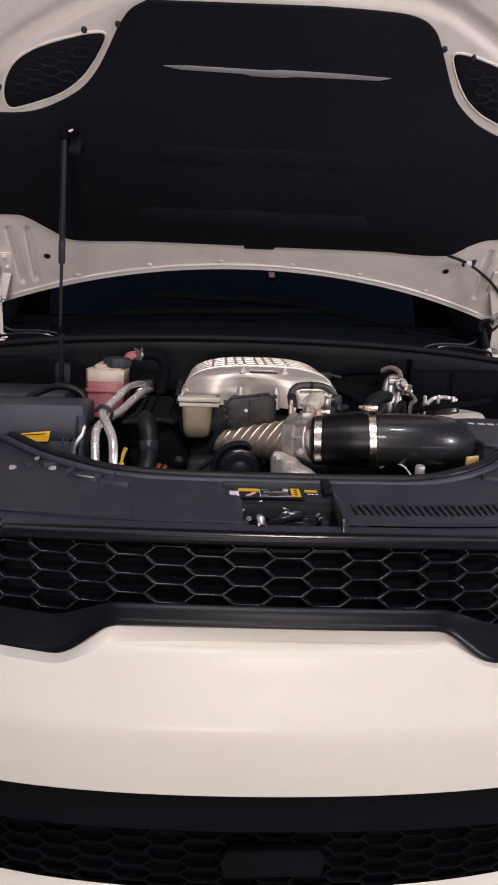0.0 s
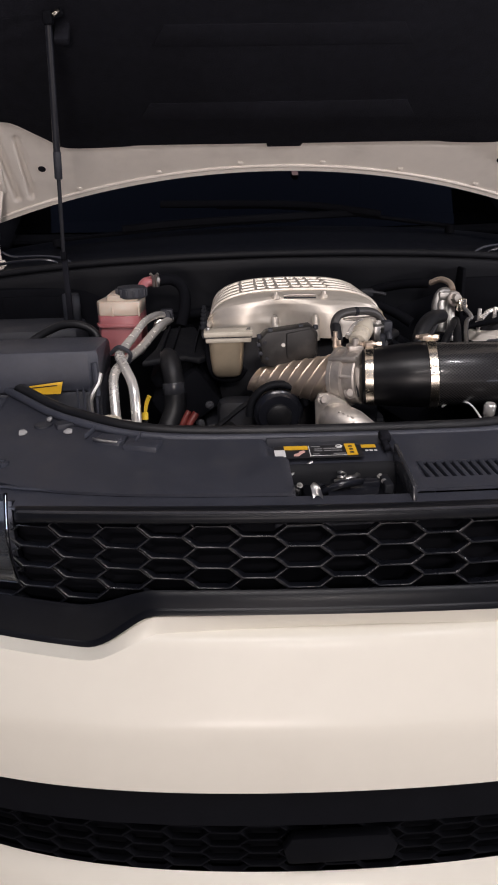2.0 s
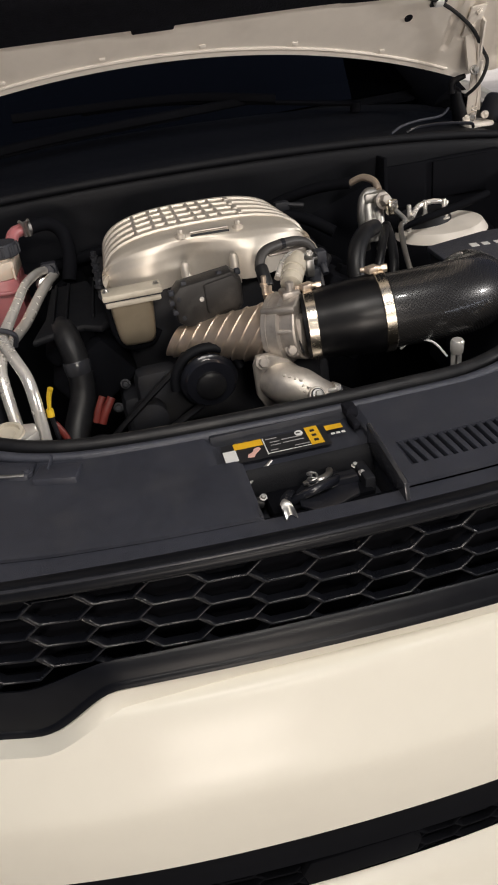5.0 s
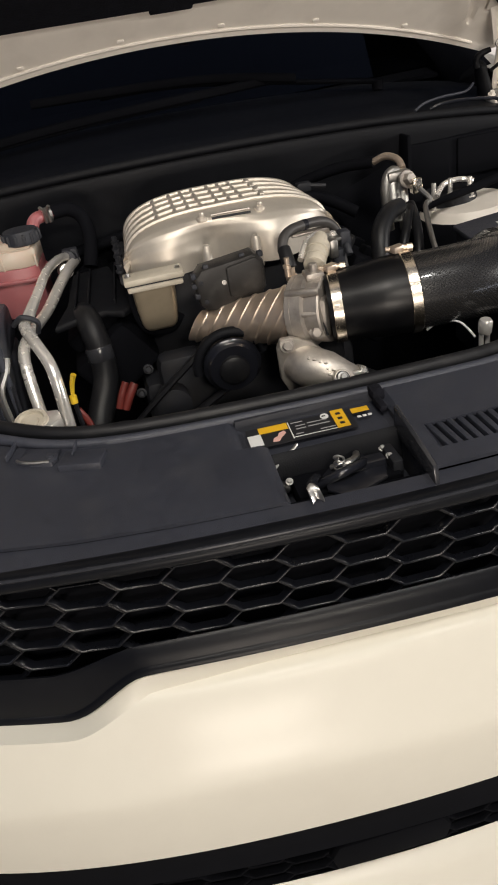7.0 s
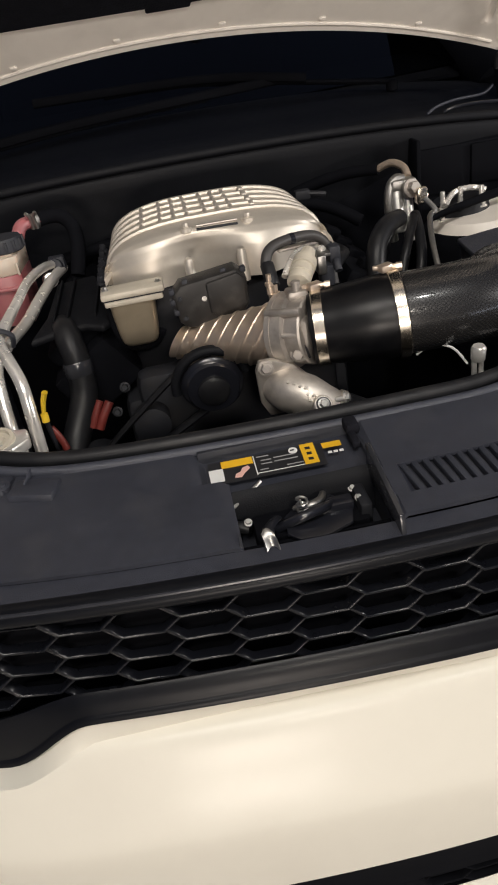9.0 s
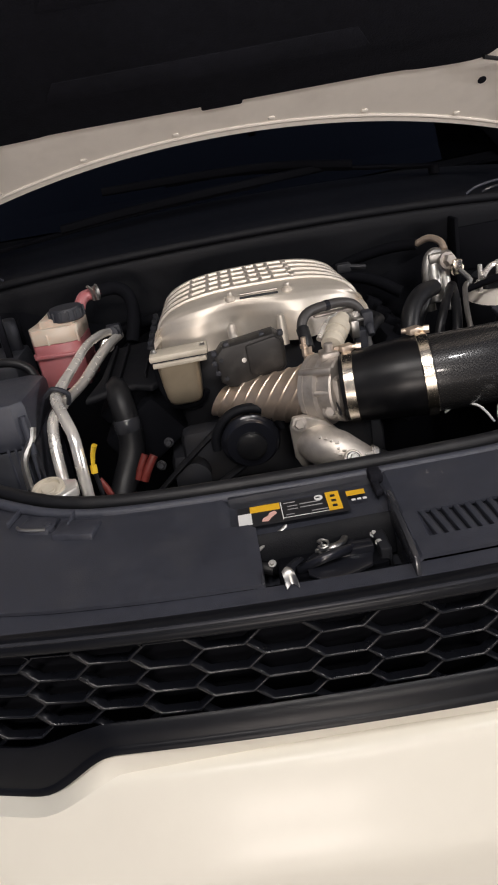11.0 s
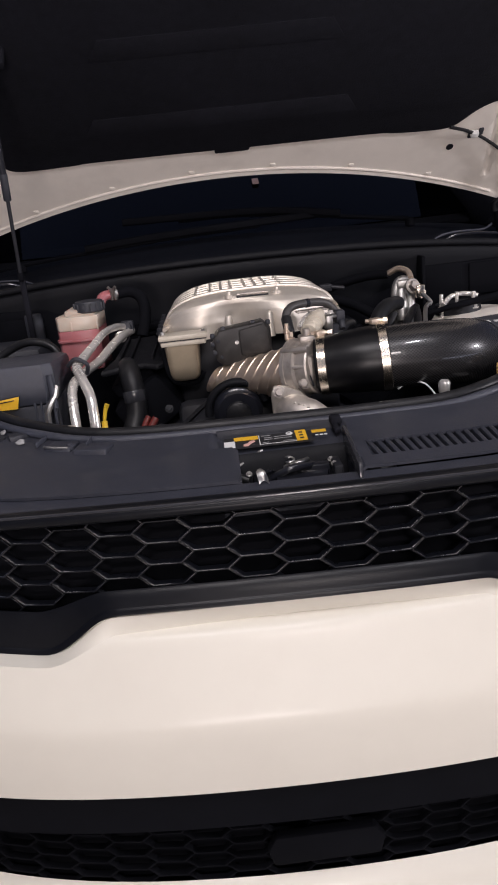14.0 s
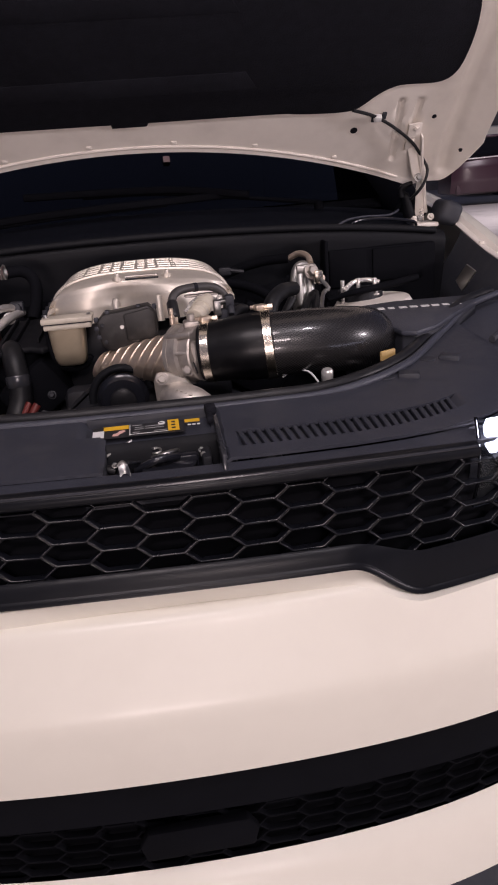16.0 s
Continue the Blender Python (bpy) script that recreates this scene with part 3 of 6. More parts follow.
part("pictogram", slab([(0.029, 0.005), (0.037, 0.004), (0.041, 0.009), (0.049, 0.015), (0.047, 0.019), (0.040, 0.017), (0.037, 0.012), (0.031, 0.010)], 0.0006, 0.0010, 0, lab), PINK, label, "pale pictogram", 0)
lab_bar("rule", 0.055, 0.0562, 0.003, 0.031, PAPER)
lab_bar("rule", 0.056, 0.118, 0.0045, 0.0053, PAPER)
for i, (a0, a1, b) in enumerate(((0.059, 0.074, 0.0275), (0.063, 0.076, 0.0215), (0.079, 0.105, 0.0225), (0.063, 0.076, 0.0165), (0.079, 0.107, 0.0170), (0.060, 0.070, 0.0085), (0.092, 0.112, 0.0085))):
    lab_bar("print", a0, a1, b, b + 0.0012, GREYPRINT)
part("emblem", slab([(0.104 + 0.0055 * math.cos(t), 0.028 + 0.0046 * math.sin(t)) for t in np.linspace(0, 2 * math.pi, 17)[:-1]], 0.0006, 0.0010, 0, lab), PAPER, label, "white round mark", 0)
lab_bar("emblem_mark", 0.1005, 0.1055, 0.0272, 0.0288, INK, 0.0013)
lab_bar("yellow_square", 0.113, 0.130, 0.004, 0.034, YELLOW, 0.0008, "yellow warning square")
for k in range(3):
    lab_bar("print", 0.1185, 0.1245, 0.009 + 0.008 * k, 0.0125 + 0.008 * k, INK, 0.0013)
lab_bar("yellow_strip", 0.139, 0.162, 0.022, 0.030, YELLOW, 0.0008, "small yellow sticker")
for k in range(3):
    lab_bar("print", 0.143 + 0.007 * k, 0.148 + 0.007 * k, 0.0135, 0.0165, PAPER)

latch = thing("hood_latch", (0, 1.2, 1.02), "dark hood latch with a bright lever in the cover's well", "latch")
part("base_plate", box((0.02, 1.225, 1.03), (0.13, 0.075, 0.026), 0.004), NIGHT, latch)
part("striker_claw", join(tube([(-0.02, 1.20, 1.045), (0.01, 1.19, 1.062), (0.04, 1.205, 1.058), (0.05, 1.23, 1.045)], 0.006, 10), box((0.045, 1.21, 1.05), (0.05, 0.02, 0.02), 0.004)), GLOSS, latch, "greased black claw")
part("spring", tube([(0.012 + 0.006 * math.cos(k * 1.3), 1.206 + 0.006 * math.sin(k * 1.3), 1.055 + 0.0016 * k) for k in range(14)], 0.0016, 6, 3), ZINC, latch, "small bright spring")
part("lever", sheet(lambda a, b: Vector((-0.042 + 0.013 * a + 0.003 * b, 1.158 - 0.014 * b + 0.005 * math.sin(math.pi * a), 1.0755 + 0.003 * math.sin(math.pi * a) - 0.014 * b * b)), 8, 8, 0.002), ZINC, latch, "bare bent lever tip")
part("lever_arm", tube([(-0.034, 1.160, 1.073), (-0.030, 1.18, 1.066), (-0.018, 1.205, 1.056)], [0.007, 0.0065, 0.006], 10, 5, 0.5), GLOSS, latch)
part("catch_plate", slab([(-0.012, 1.18), (0.0, 1.166), (0.03, 1.164), (0.062, 1.178), (0.07, 1.21), (0.05, 1.236), (0.012, 1.232), (-0.01, 1.21)], 1.046, 1.0515, 0.002), GLOSS, latch, "greased black catch plate")
part("pawl", tube([(0.004, 1.216, 1.056), (0.020, 1.206, 1.064), (0.034, 1.212, 1.064), (0.040, 1.228, 1.060)], [0.004, 0.005, 0.005, 0.004], 10, 5, 0.7), ZINC, latch, "bright worn pawl")
part("release_rod", tube([(-0.065, 1.235, 1.058), (-0.04, 1.25, 1.066), (-0.025, 1.262, 1.07)], 0.0022, 8), ZINC, latch)
for p in ((-0.05, 1.212, 1.052), (0.078, 1.215, 1.052), (0.076, 1.235, 1.052)):
    part("bolt", bolt(p, (0, -0.5, 0.85), 0.0034, 0.005), ZINC, latch)
part("side_bracket", box((0.082, 1.22, 1.036), (0.014, 0.05, 0.04), 0.003), DARK, latch)
part("cable_guide", tube([(-0.088, 1.225, 1.03), (-0.07, 1.22, 1.045), (-0.05, 1.215, 1.042)], 0.007, 10), RUBBER, latch)

# ---------------------------------------------------------------- headlamps and fenders
def lamp_face(a, b, sx):
    x = 0.470 + 0.457 * a
    top, low = 1.076 + 0.01 * a, 0.935 + 0.05 * a
    y = 1.172 + 0.3 * (x - 0.5) ** 2 * 1.6 + 0.10 * (x - 0.5) + 0.0 * b
    return Vector((sx * x, y - 0.02 * math.sin(math.pi * b), top + (low - top) * b))


for sx in (-1, 1):
    lamp = thing("headlight", (sx * 0.6, 1.25, 0.93), "lit LED headlight with a clear lens", "headlight", "headlights")
    part("housing", sheet(lambda a, b: lamp_face(a, 0.18 + 0.82 * b, sx) + Vector((0, 0.045, 0)), 16, 6, 0.012), GLOSS, lamp, "black housing")
    part("lens", sheet(lambda a, b: lamp_face(a, b, sx), 16, 8, 0.003), GLASS, lamp, "clear lens").visible_shadow = False
    part("light_guide", sheet(lambda a, b: lamp_face(0.030 + 0.87 * a, 0.20 + (0.34 * b - 0.15) * min(1, (a / 0.02 + 0.3) ** 0.5), sx) + Vector((0, 0.012, 0)), 60, 6, 0.006), LED, lamp, "glowing white light strip")
    part("bezel", tube([lamp_face(0.004, b, sx) + Vector((0, 0.004, 0)) for b in np.linspace(0, 1, 9)], 0.0028, 8, 3), NIGHT, lamp, "black lens edge")
    part("reflector_rim", lathe([(0.030, 0), (0.0335, 0.2), (0.0335, 0.8), (0.031, 1), (0.0295, 0.9)], (sx * 0.62, 1.208, 1.0), (sx * 0.62, 1.222, 1.0), 32), STEEL, lamp, "chromed ring")
    part("projector", cyl((sx * 0.62, 1.215, 1.0), (sx * 0.62, 1.25, 1.0), 0.026, 24), LED, lamp, "glowing projector lens")


def fender_top(sx, a, b):
    y = 1.30 + 1.45 * a
    zi = float(np.interp(y, [1.3, 1.7, 2.1, 2.3, 2.46, 2.6, 2.75], [1.06, 1.125, 1.2, 1.254, 1.296, 1.335, 1.365]))
    ang = b * math.pi / 2
    xi = float(np.interp(y, [1.3, 1.6, 2.4, 2.55, 2.75], [0.92, 0.94, 0.945, 0.92, 0.86]))
    out = 0.09
    if b < 0.7:
        w = b / 0.7
        return Vector((sx * (xi + out * math.sin(w * math.pi / 2)), y, zi - 0.09 * (1 - math.cos(w * math.pi / 2))))
    return Vector((sx * (xi + out), y, zi - 0.09 - 0.45 * (b - 0.7) / 0.3))


for sx in (-1, 1):
    fender = thing("fender", (sx * 0.9, 2.0, 0.6), "cream-white painted front fender", "fender", "front fenders")
    part("skin", sheet(lambda a, b: fender_top(sx, a, b), 40, 20, 0.004), WHITE, fender)
    part("inner_flange", sheet(lambda a, b: fender_top(sx, a, 0) + Vector((-sx * 0.03 * b, 0, -0.012 * smoothstep(0, 0.4, b))), 40, 6, 0.003), WHITE_IN, fender, "bare white bolt flange")
    for y in (1.55, 1.85, 2.15):
        p = fender_top(sx, (y - 1.3) / 1.45, 0) + Vector((-sx * 0.018, 0, -0.011))
        part("bolt", bolt(p, (0, 0, 1), 0.007, 0.008), WHITE_IN, fender)

# inner side walls of the engine bay
def bay_side(sx, a, b):
    y = 1.25 + 1.0 * a
    edge = fender_top(sx, (y - 1.3) / 1.45, 0)
    x = abs(edge.x) - 0.03
    z = edge.z - 0.012
    return Vector((sx * (x - 0.10 * smoothstep(0, 0.2, b) * (1 - 0.3 * a)), y, z - 0.62 * b + 0.0))


for sx in (-1, 1):
    side = thing("inner_fender", (sx * 0.75, 1.8, 0.5), "dark inner fender wall of the engine bay", "panel", "inner fenders")
    part("liner", sheet(lambda a, b: bay_side(sx, a, b), 24, 12, 0.005), MATTE, side)

    def top_cover(a, b):
        x = (0.56 if sx < 0 else 0.645) + (0.35 if sx < 0 else 0.265) * a
        f, s = cover_front(x) + 0.03, seal_y(x) - 0.012
        y = f + (s - f) * b
        return Vector((sx * x, y, cover_z(x, y) - 0.004 + 0.024 * a * b))
    part("top_cover", sheet(top_cover, 12, 16, 0.005), PLASTIC, side, "black plastic top cover behind the headlight")
    part("brace", tube([(sx * 0.66, 1.52, 1.098), (sx * 0.74, 1.6, 1.11), (sx * 0.80, 1.72, 1.125)], 0.007, 8), MATTE, side)
    part("hood_bumper", join(cyl((sx * 0.70, 1.42, 1.07), (sx * 0.70, 1.42, 1.095), 0.018, 16), cyl((sx * 0.70, 1.42, 1.09), (sx * 0.70, 1.42, 1.108), 0.012, 16)), RUBBER, side, "rubber hood stop")
bay = thing("chassis", (0, 1.8, 0.0), "dark undertray and front axle below the engine", "chassis")
part("tray", between((-0.80, 1.16, 0.22), (0.80, 2.2, 0.26), 0.01), MATTE, bay)
part("radiator", between((-0.42, 1.245, 0.3), (0.42, 1.269, 0.99), 0.008), DARK, bay, "dark radiator core")
part("front_support", between((-0.62, 1.27, 0.25), (0.62, 1.30, 0.99), 0.006), FELT, bay)
for sx in (-1, 1):
    wheel = part("wheel", lathe([(0.05, 0), (0.25, 0.3), (0.25, 1), (0.22, 1), (0.2, 0.75), (0.06, 0.8), (0.04, 0.95)], (sx * 0.74, 1.98, 0.385), (sx * 0.925, 1.98, 0.385), 32), DARK, bay, "dark rim")
    part("tyre", lathe([(0.25, 0), (0.36, 0.03), (0.385, 0.2), (0.385, 0.8), (0.36, 0.97), (0.25, 1)], (sx * 0.70, 1.98, 0.385), (sx * 0.93, 1.98, 0.385), 48), TYRE, wheel, "black tyre")

# ---------------------------------------------------------------- hood, raised
HOOD_A = radians(42)
HO, HD, HN = Vector((0, 2.233, 1.514)), Vector((0, -math.cos(HOOD_A), math.sin(HOOD_A))), Vector((0, -math.sin(HOOD_A), -math.cos(HOOD_A)))


def hood_bow(u):
    return 0.04 * max((abs(u) - 0.84) / 0.11, 0) ** 2


def hp(u, s, h=0.0):
    """On the hood's inner side: across, up from the rear edge, and out towards the engine."""
    return HO + Vector((u, 0, 0)) + HD * s + HN * (h + hood_bow(u))


def hood_rear(u):
    a = abs(u)
    if a < 0.8:
        return -0.021 - 0.315 * a * a
    return -0.2226 + 0.02 * (a - 0.8) / 0.1 + 0.16 * (max(a - 0.885, 0) / 0.07) ** 2


def hood_front(u):
    return 1.12 - 0.22 * u * u - (max(abs(u) - 0.7, 0) / 0.25) ** 2 * 0.14


hood = thing("hood", (0, 2.25, 1.45), "raised cream-white hood seen from below", "hood")


GROOVE = [(0.0, 0.795), (0.2, 0.792), (0.30, 0.786), (0.37, 0.765), (0.44, 0.728), (0.52, 0.682), (0.57, 0.65), (0.63, 0.60), (0.69, 0.53), (0.76, 0.475), (0.83, 0.40), (0.856, 0.3), (0.858, 0.13), (0.862, -0.06), (0.875, -0.16)]


def off_line(u, s, line):
    best = 9.0
    for (u0, s0), (u1, s1) in zip(line, line[1:]):
        k = min(max(((u - u0) * (u1 - u0) + (s - s0) * (s1 - s0)) / ((u1 - u0) ** 2 + (s1 - s0) ** 2), 0), 1)
        best = min(best, math.hypot(u - u0 - k * (u1 - u0), s - s0 - k * (s1 - s0)))
    return best


RIBS = [((-0.690, 0.098), (-0.690, -0.112)), ((-0.637, 0.100), (-0.648, -0.10)), ((0.706, 0.083), (0.728, -0.112)), ((0.757, 0.082), (0.766, -0.08))]


def pressing(u, s):
    """The stamped relief of the inner panel: a channel along its border and short grooves at the hinges."""
    h = -0.011 * (1 - smoothstep(0.008, 0.026, off_line(abs(u - 0.015), s, GROOVE)))
    for line in RIBS:
        h -= 0.009 * (1 - smoothstep(0.005, 0.013, off_line(u, s, line)))
    return h


def hood_skin(a, b):
    u = -0.955 + 1.91 * a
    s = hood_rear(u) + (hood_front(u) - hood_rear(u)) * b
    flange = 0.004 * (1 - smoothstep(0.0, 0.02, min(b, 1 - b)))
    return hp(u, s, flange + pressing(u, s))


part("inner_panel", sheet(hood_skin, 300, 170, 0.003), WHITE_IN, hood, "cream-white inner panel")


def hood_outer(a, b):
    u = -0.958 + 1.916 * a
    s = hood_rear(u) - 0.004 + (hood_front(u) - hood_rear(u) + 0.006) * b
    dome = 0.05 * math.exp(-((u / 0.33) ** 4)) * smoothstep(0.05, 0.5, b) * (1 - smoothstep(0.9, 1, b))
    return hp(u, s, -0.018 - 0.03 * math.sin(math.pi * min(max(b, 0), 1)) - dome)


part("outer_skin", sheet(hood_outer, 48, 24, -0.004), WHITE, hood, "cream-white outer skin")
RIGHT = [(0.066, 0.077), (0.41, 0.077), (0.43, 0.071), (0.546, 0.066), (0.588, 0.072), (0.612, 0.092), (0.635, 0.115), (0.662, 0.132), (0.69, 0.142), (0.771, 0.139), (0.804, 0.147), (0.824, 0.17), (0.833, 0.21), (0.833, 0.30), (0.808, 0.396),
         (0.75, 0.43), (0.66, 0.45), (0.578, 0.477), (0.523, 0.502), (0.482, 0.531), (0.442, 0.569), (0.42, 0.605), (0.40, 0.641), (0.376, 0.685), (0.355, 0.721), (0.327, 0.744), (0.291, 0.756), (0.238, 0.761), (0.1, 0.763)]
LEFT = [(0.265, 0.754), (0.297, 0.738), (0.315, 0.719), (0.334, 0.689), (0.359, 0.640), (0.385, 0.594), (0.421, 0.549), (0.471, 0.515), (0.533, 0.484), (0.592, 0.473), (0.64, 0.474), (0.69, 0.464), (0.74, 0.43), (0.80, 0.39),
        (0.818, 0.30), (0.818, 0.22), (0.806, 0.178), (0.78, 0.160), (0.697, 0.159), (0.643, 0.161), (0.62, 0.149), (0.586, 0.122), (0.551, 0.095), (0.531, 0.076), (0.484, 0.072), (0.367, 0.076), (0.349, 0.080), (0.022, 0.078)]


def softened(pts, rounds=2, closed=False):
    """Corners of a drawn outline cut twice, so that it runs in curves."""
    for _ in range(rounds):
        out = [] if closed else [pts[0]]
        for p, q in zip(pts, pts[1:] + (pts[:1] if closed else [])):
            out += [tuple(0.75 * a + 0.25 * b for a, b in zip(p, q)), tuple(0.25 * a + 0.75 * b for a, b in zip(p, q))]
        pts = out if closed else out + [pts[-1]]
    return pts


outline = [(0.064, 0.067), *softened(RIGHT), *[(-u, s) for u, s in softened(LEFT)], (-0.024, 0.067)]


def pad():
    """The felt pad: an outline filled and given thickness, laid on the panel."""
    return slab(outline, -0.004, 0.011, 0.004, hp)


part("insulation_pad", pad(), FELT, hood, "black felt insulation pad")
# the slit of the scoop: white duct edge in the pad, greyed for shade
part("scoop_slit", slab([(-0.237, 0.607), (-0.18, 0.610), (0.0, 0.609), (0.02, 0.612), (0.16, 0.611), (0.277, 0.607), (0.25, 0.600), (0.06, 0.598), (0.03, 0.594), (-0.04, 0.594), (-0.06, 0.598), (-0.2, 0.600)], 0.0105, 0.0135, 0.0008, lambda a, b, c: hp(a, b + 0.011, c)), GREYPRINT, hood, "white edge of the scoop duct, greyed to paint its shade")
for k, (u0, u1, s0) in enumerate(((-0.33, 0.33, 0.16), (-0.28, 0.28, 0.36))):
    part("pad_emboss", slab([(u0, s0), (u1, s0), (u1 - 0.03, s0 + 0.05), (u0 + 0.03, s0 + 0.05)], 0.009, 0.0128, 0.001, hp), FELT, hood, "pressed relief in the pad")

VENT = [(-0.367, 0.679), (-0.359, 0.671), (-0.364, 0.657), (-0.382, 0.625), (-0.414, 0.581), (-0.444, 0.553), (-0.483, 0.527), (-0.54, 0.504), (-0.590, 0.487), (-0.602, 0.490), (-0.607, 0.503), (-0.607, 0.524), (-0.597, 0.557), (-0.573, 0.596), (-0.543, 0.621), (-0.505, 0.641), (-0.453, 0.659), (-0.402, 0.674)]


def inside(u, s, pts):
    return sum(1 for k in range(len(pts)) if (pts[k][1] > s) != (pts[k - 1][1] > s) and u < (pts[k - 1][0] - pts[k][0]) * (s - pts[k][1]) / (pts[k - 1][1] - pts[k][1]) + pts[k][0]) % 2


for sx in (1, -1):
    pts = softened([(u if sx < 0 else 0.045 - u, s) for u, s in VENT], 2, True)
    cu, cs = sum(p[0] for p in pts) / len(pts), sum(p[1] for p in pts) / len(pts)
    # Black plate fills the opening and paints the dark behind the mesh.
    vent = part("hood_vent", slab(pts[::-sx], -0.006, 0.006, 0.003, hp), FELT, hood, "black plate standing in for the dark of the open air outlet")
    part("vent_rim", tube([hp(cu + (u - cu) * 1.015, cs + (s - cs) * 1.03, 0.003) for u, s in pts + pts[:1]], 0.0032, 8, 1), WHITE_IN, vent, "thin raised white rim")
    bars = []
    for i in range(-5, 6):
        for j in range(-6, 7):
            u, s = cu + i * 0.036, cs + (j + 0.5 * (i % 2)) * 0.024
            ring = [(u + 0.024 * math.cos(t), s + 0.012 * math.sin(t)) for t in [math.pi * q / 3 for q in range(7)]]
            if all(inside(cu + (a - cu) * 1.04, cs + (b - cs) * 1.06, pts) for a, b in ring):
                bars.append(tube([hp(a, b, 0.006) for a, b in ring], 0.0019, 6, 1))
    part("vent_mesh", join(*bars), MESH, vent, "black honeycomb mesh")
for u, s in ((-0.403, 0.684), (0.449, 0.673), (-0.330, 0.700), (0.379, 0.688), (-0.614, 0.541), (0.659, 0.541)):
    part("push_pin", join(cyl(hp(u, s, -0.002), hp(u, s, 0.008), 0.0065, 16), cyl(hp(u, s, 0.007), hp(u, s, 0.0105), 0.0042, 12)), MATTE, hood, "black push pin")
# Black discs paint the dark of holes; the panel itself is not pierced.
for u, s in ((-0.598, 0.0), (0.598, 0.0), (0.809, 0.028), (0.914, -0.081), (-0.80, 0.031), (-0.905, -0.078)):
    part("drain_hole", cyl(hp(u, s, -0.003), hp(u, s, 0.005), 0.0095 if abs(u) < 0.7 else 0.006, 18), FELT, hood, "near-black disc standing in for the dark of a hole")
part("rear_lip", tube([hp(u, hood_rear(u) + 0.0165, 0.0038) for u in np.linspace(-0.76, 0.76, 21)], 0.0040, 8, 3), WHITE_IN, hood)
part("panel_crease", tube([hp(u, s, 0.001) for u, s in ((-0.47, 0.012), (-0.42, 0.032), (-0.3, 0.036), (0, 0.035), (0.3, 0.034), (0.45, 0.03), (0.52, 0.01))], 0.0018, 8, 4), WHITE_IN, hood)
for u in (-0.517, -0.301, -0.088, 0.126, 0.337, 0.56):
    part("weld_tab", box(hp(u, hood_rear(u) + 0.03, 0.004), (0.015, 0.010, 0.006), 0.003, Matrix.Rotation(-HOOD_A, 4, "X"), 2), WHITE_IN, hood)
# hinges and the washer hose on the hood
for sx in (1, -1):
    off = 0.0 if sx > 0 else 0.045
    top, mid, low = hp(sx * (0.775 - off), -0.07, 0.012), Vector((sx * (0.80 - off), 2.31, 1.38)), Vector((sx * (0.825 - off), 2.37, 1.265))
    hinge = part("hinge", join(strap(hp(sx * (0.762 - off), 0.015, 0.009), hp(sx * (0.772 - off), -0.075, 0.010), 0.036, 0.006), strap(hp(sx * (0.772 - off), -0.068, 0.010), mid, 0.024, 0.007), strap(hp(sx * (0.786 - off), -0.02, 0.016), mid + Vector((sx * 0.012, 0, 0.01)), 0.005, 0.020)), WHITE_IN, hood, "white painted pressed steel hinge")
    part("lower_arm", join(strap(mid + Vector((sx * 0.010, -0.006, 0.03)), low + Vector((0, -0.004, -0.004)), 0.022, 0.006, sx * 12), strap(mid + Vector((sx * 0.022, -0.002, 0.02)), low + Vector((sx * 0.014, -0.002, -0.004)), 0.004, 0.018)), WHITE_IN, hinge)
    for s0 in (0.002, -0.040):
        part("hinge_bolt", bolt(hp(sx * (0.766 - off), s0, 0.013), HN, 0.006, 0.008), WHITE_IN, hinge)
    part("pivot", bolt(mid + Vector((0, -0.008, 0.0)), (0, -1, 0.2), 0.008, 0.012), ZINC, hinge)
    part("pivot", bolt(low + Vector((0, -0.01, 0.0)), (0, -1, 0.3), 0.009, 0.012), ZINC, hinge)
    part("pivot", bolt(low + Vector((sx * 0.026, -0.035, 0.004)), (0, -1, 0.5), 0.007, 0.014), WHITE_IN, hinge)
    part("pivot", bolt(low + Vector((-sx * 0.022, -0.03, -0.002)), (0, -0.6, 1), 0.007, 0.012), WHITE_IN, hinge)
    part("link", strap(top + Vector((sx * 0.020, -0.010, -0.012)), low + Vector((sx * 0.020, -0.012, 0.016)), 0.011, 0.004, sx * 20), WHITE_IN, hinge, "second painted link")
    part("spring", tube([low + Vector((sx * (0.004 + 0.006 * math.cos(1.4 * k)), -0.022 + 0.003 * math.sin(1.4 * k), 0.004 + 0.0022 * k)) for k in range(12)], 0.0018, 6, 3), ALU, hinge, "bare coil spring")
    part("foot", box(low + Vector((sx * 0.012, 0.0, -0.016)), (0.07, 0.10, 0.012), 0.004), WHITE_IN, hinge)
    part("cowl_corner", box(low + Vector((sx * 0.078, -0.02, 0.012)), (0.064, 0.10, 0.066), 0.018, Matrix.Rotation(radians(sx * 24), 4, "Y"), 3), MATTE, hinge, "black plastic corner cover")
hose = thing("washer_hose", hp(0.66, 0.04, 0.01), "thin black washer hose clipped under the hood", "hose")
part("hose", tube([hp(0.577, 0.081, 0.018), hp(0.634, 0.059, 0.018), hp(0.695, 0.019, 0.018), hp(0.763, -0.039, 0.022), hp(0.808, -0.095, 0.034), Vector((0.812, 2.262, 1.40)), Vector((0.806, 2.265, 1.37)), Vector((0.792, 2.275, 1.345)), Vector((0.778, 2.30, 1.325))], 0.0042, 8), RUBBER, hose)
part("hose_clip", box(hp(0.648, 0.050, 0.018), (0.020, 0.016, 0.014), 0.003, Matrix.Rotation(-HOOD_A, 4, "X")), PAPER, hose, "pale plastic clip")
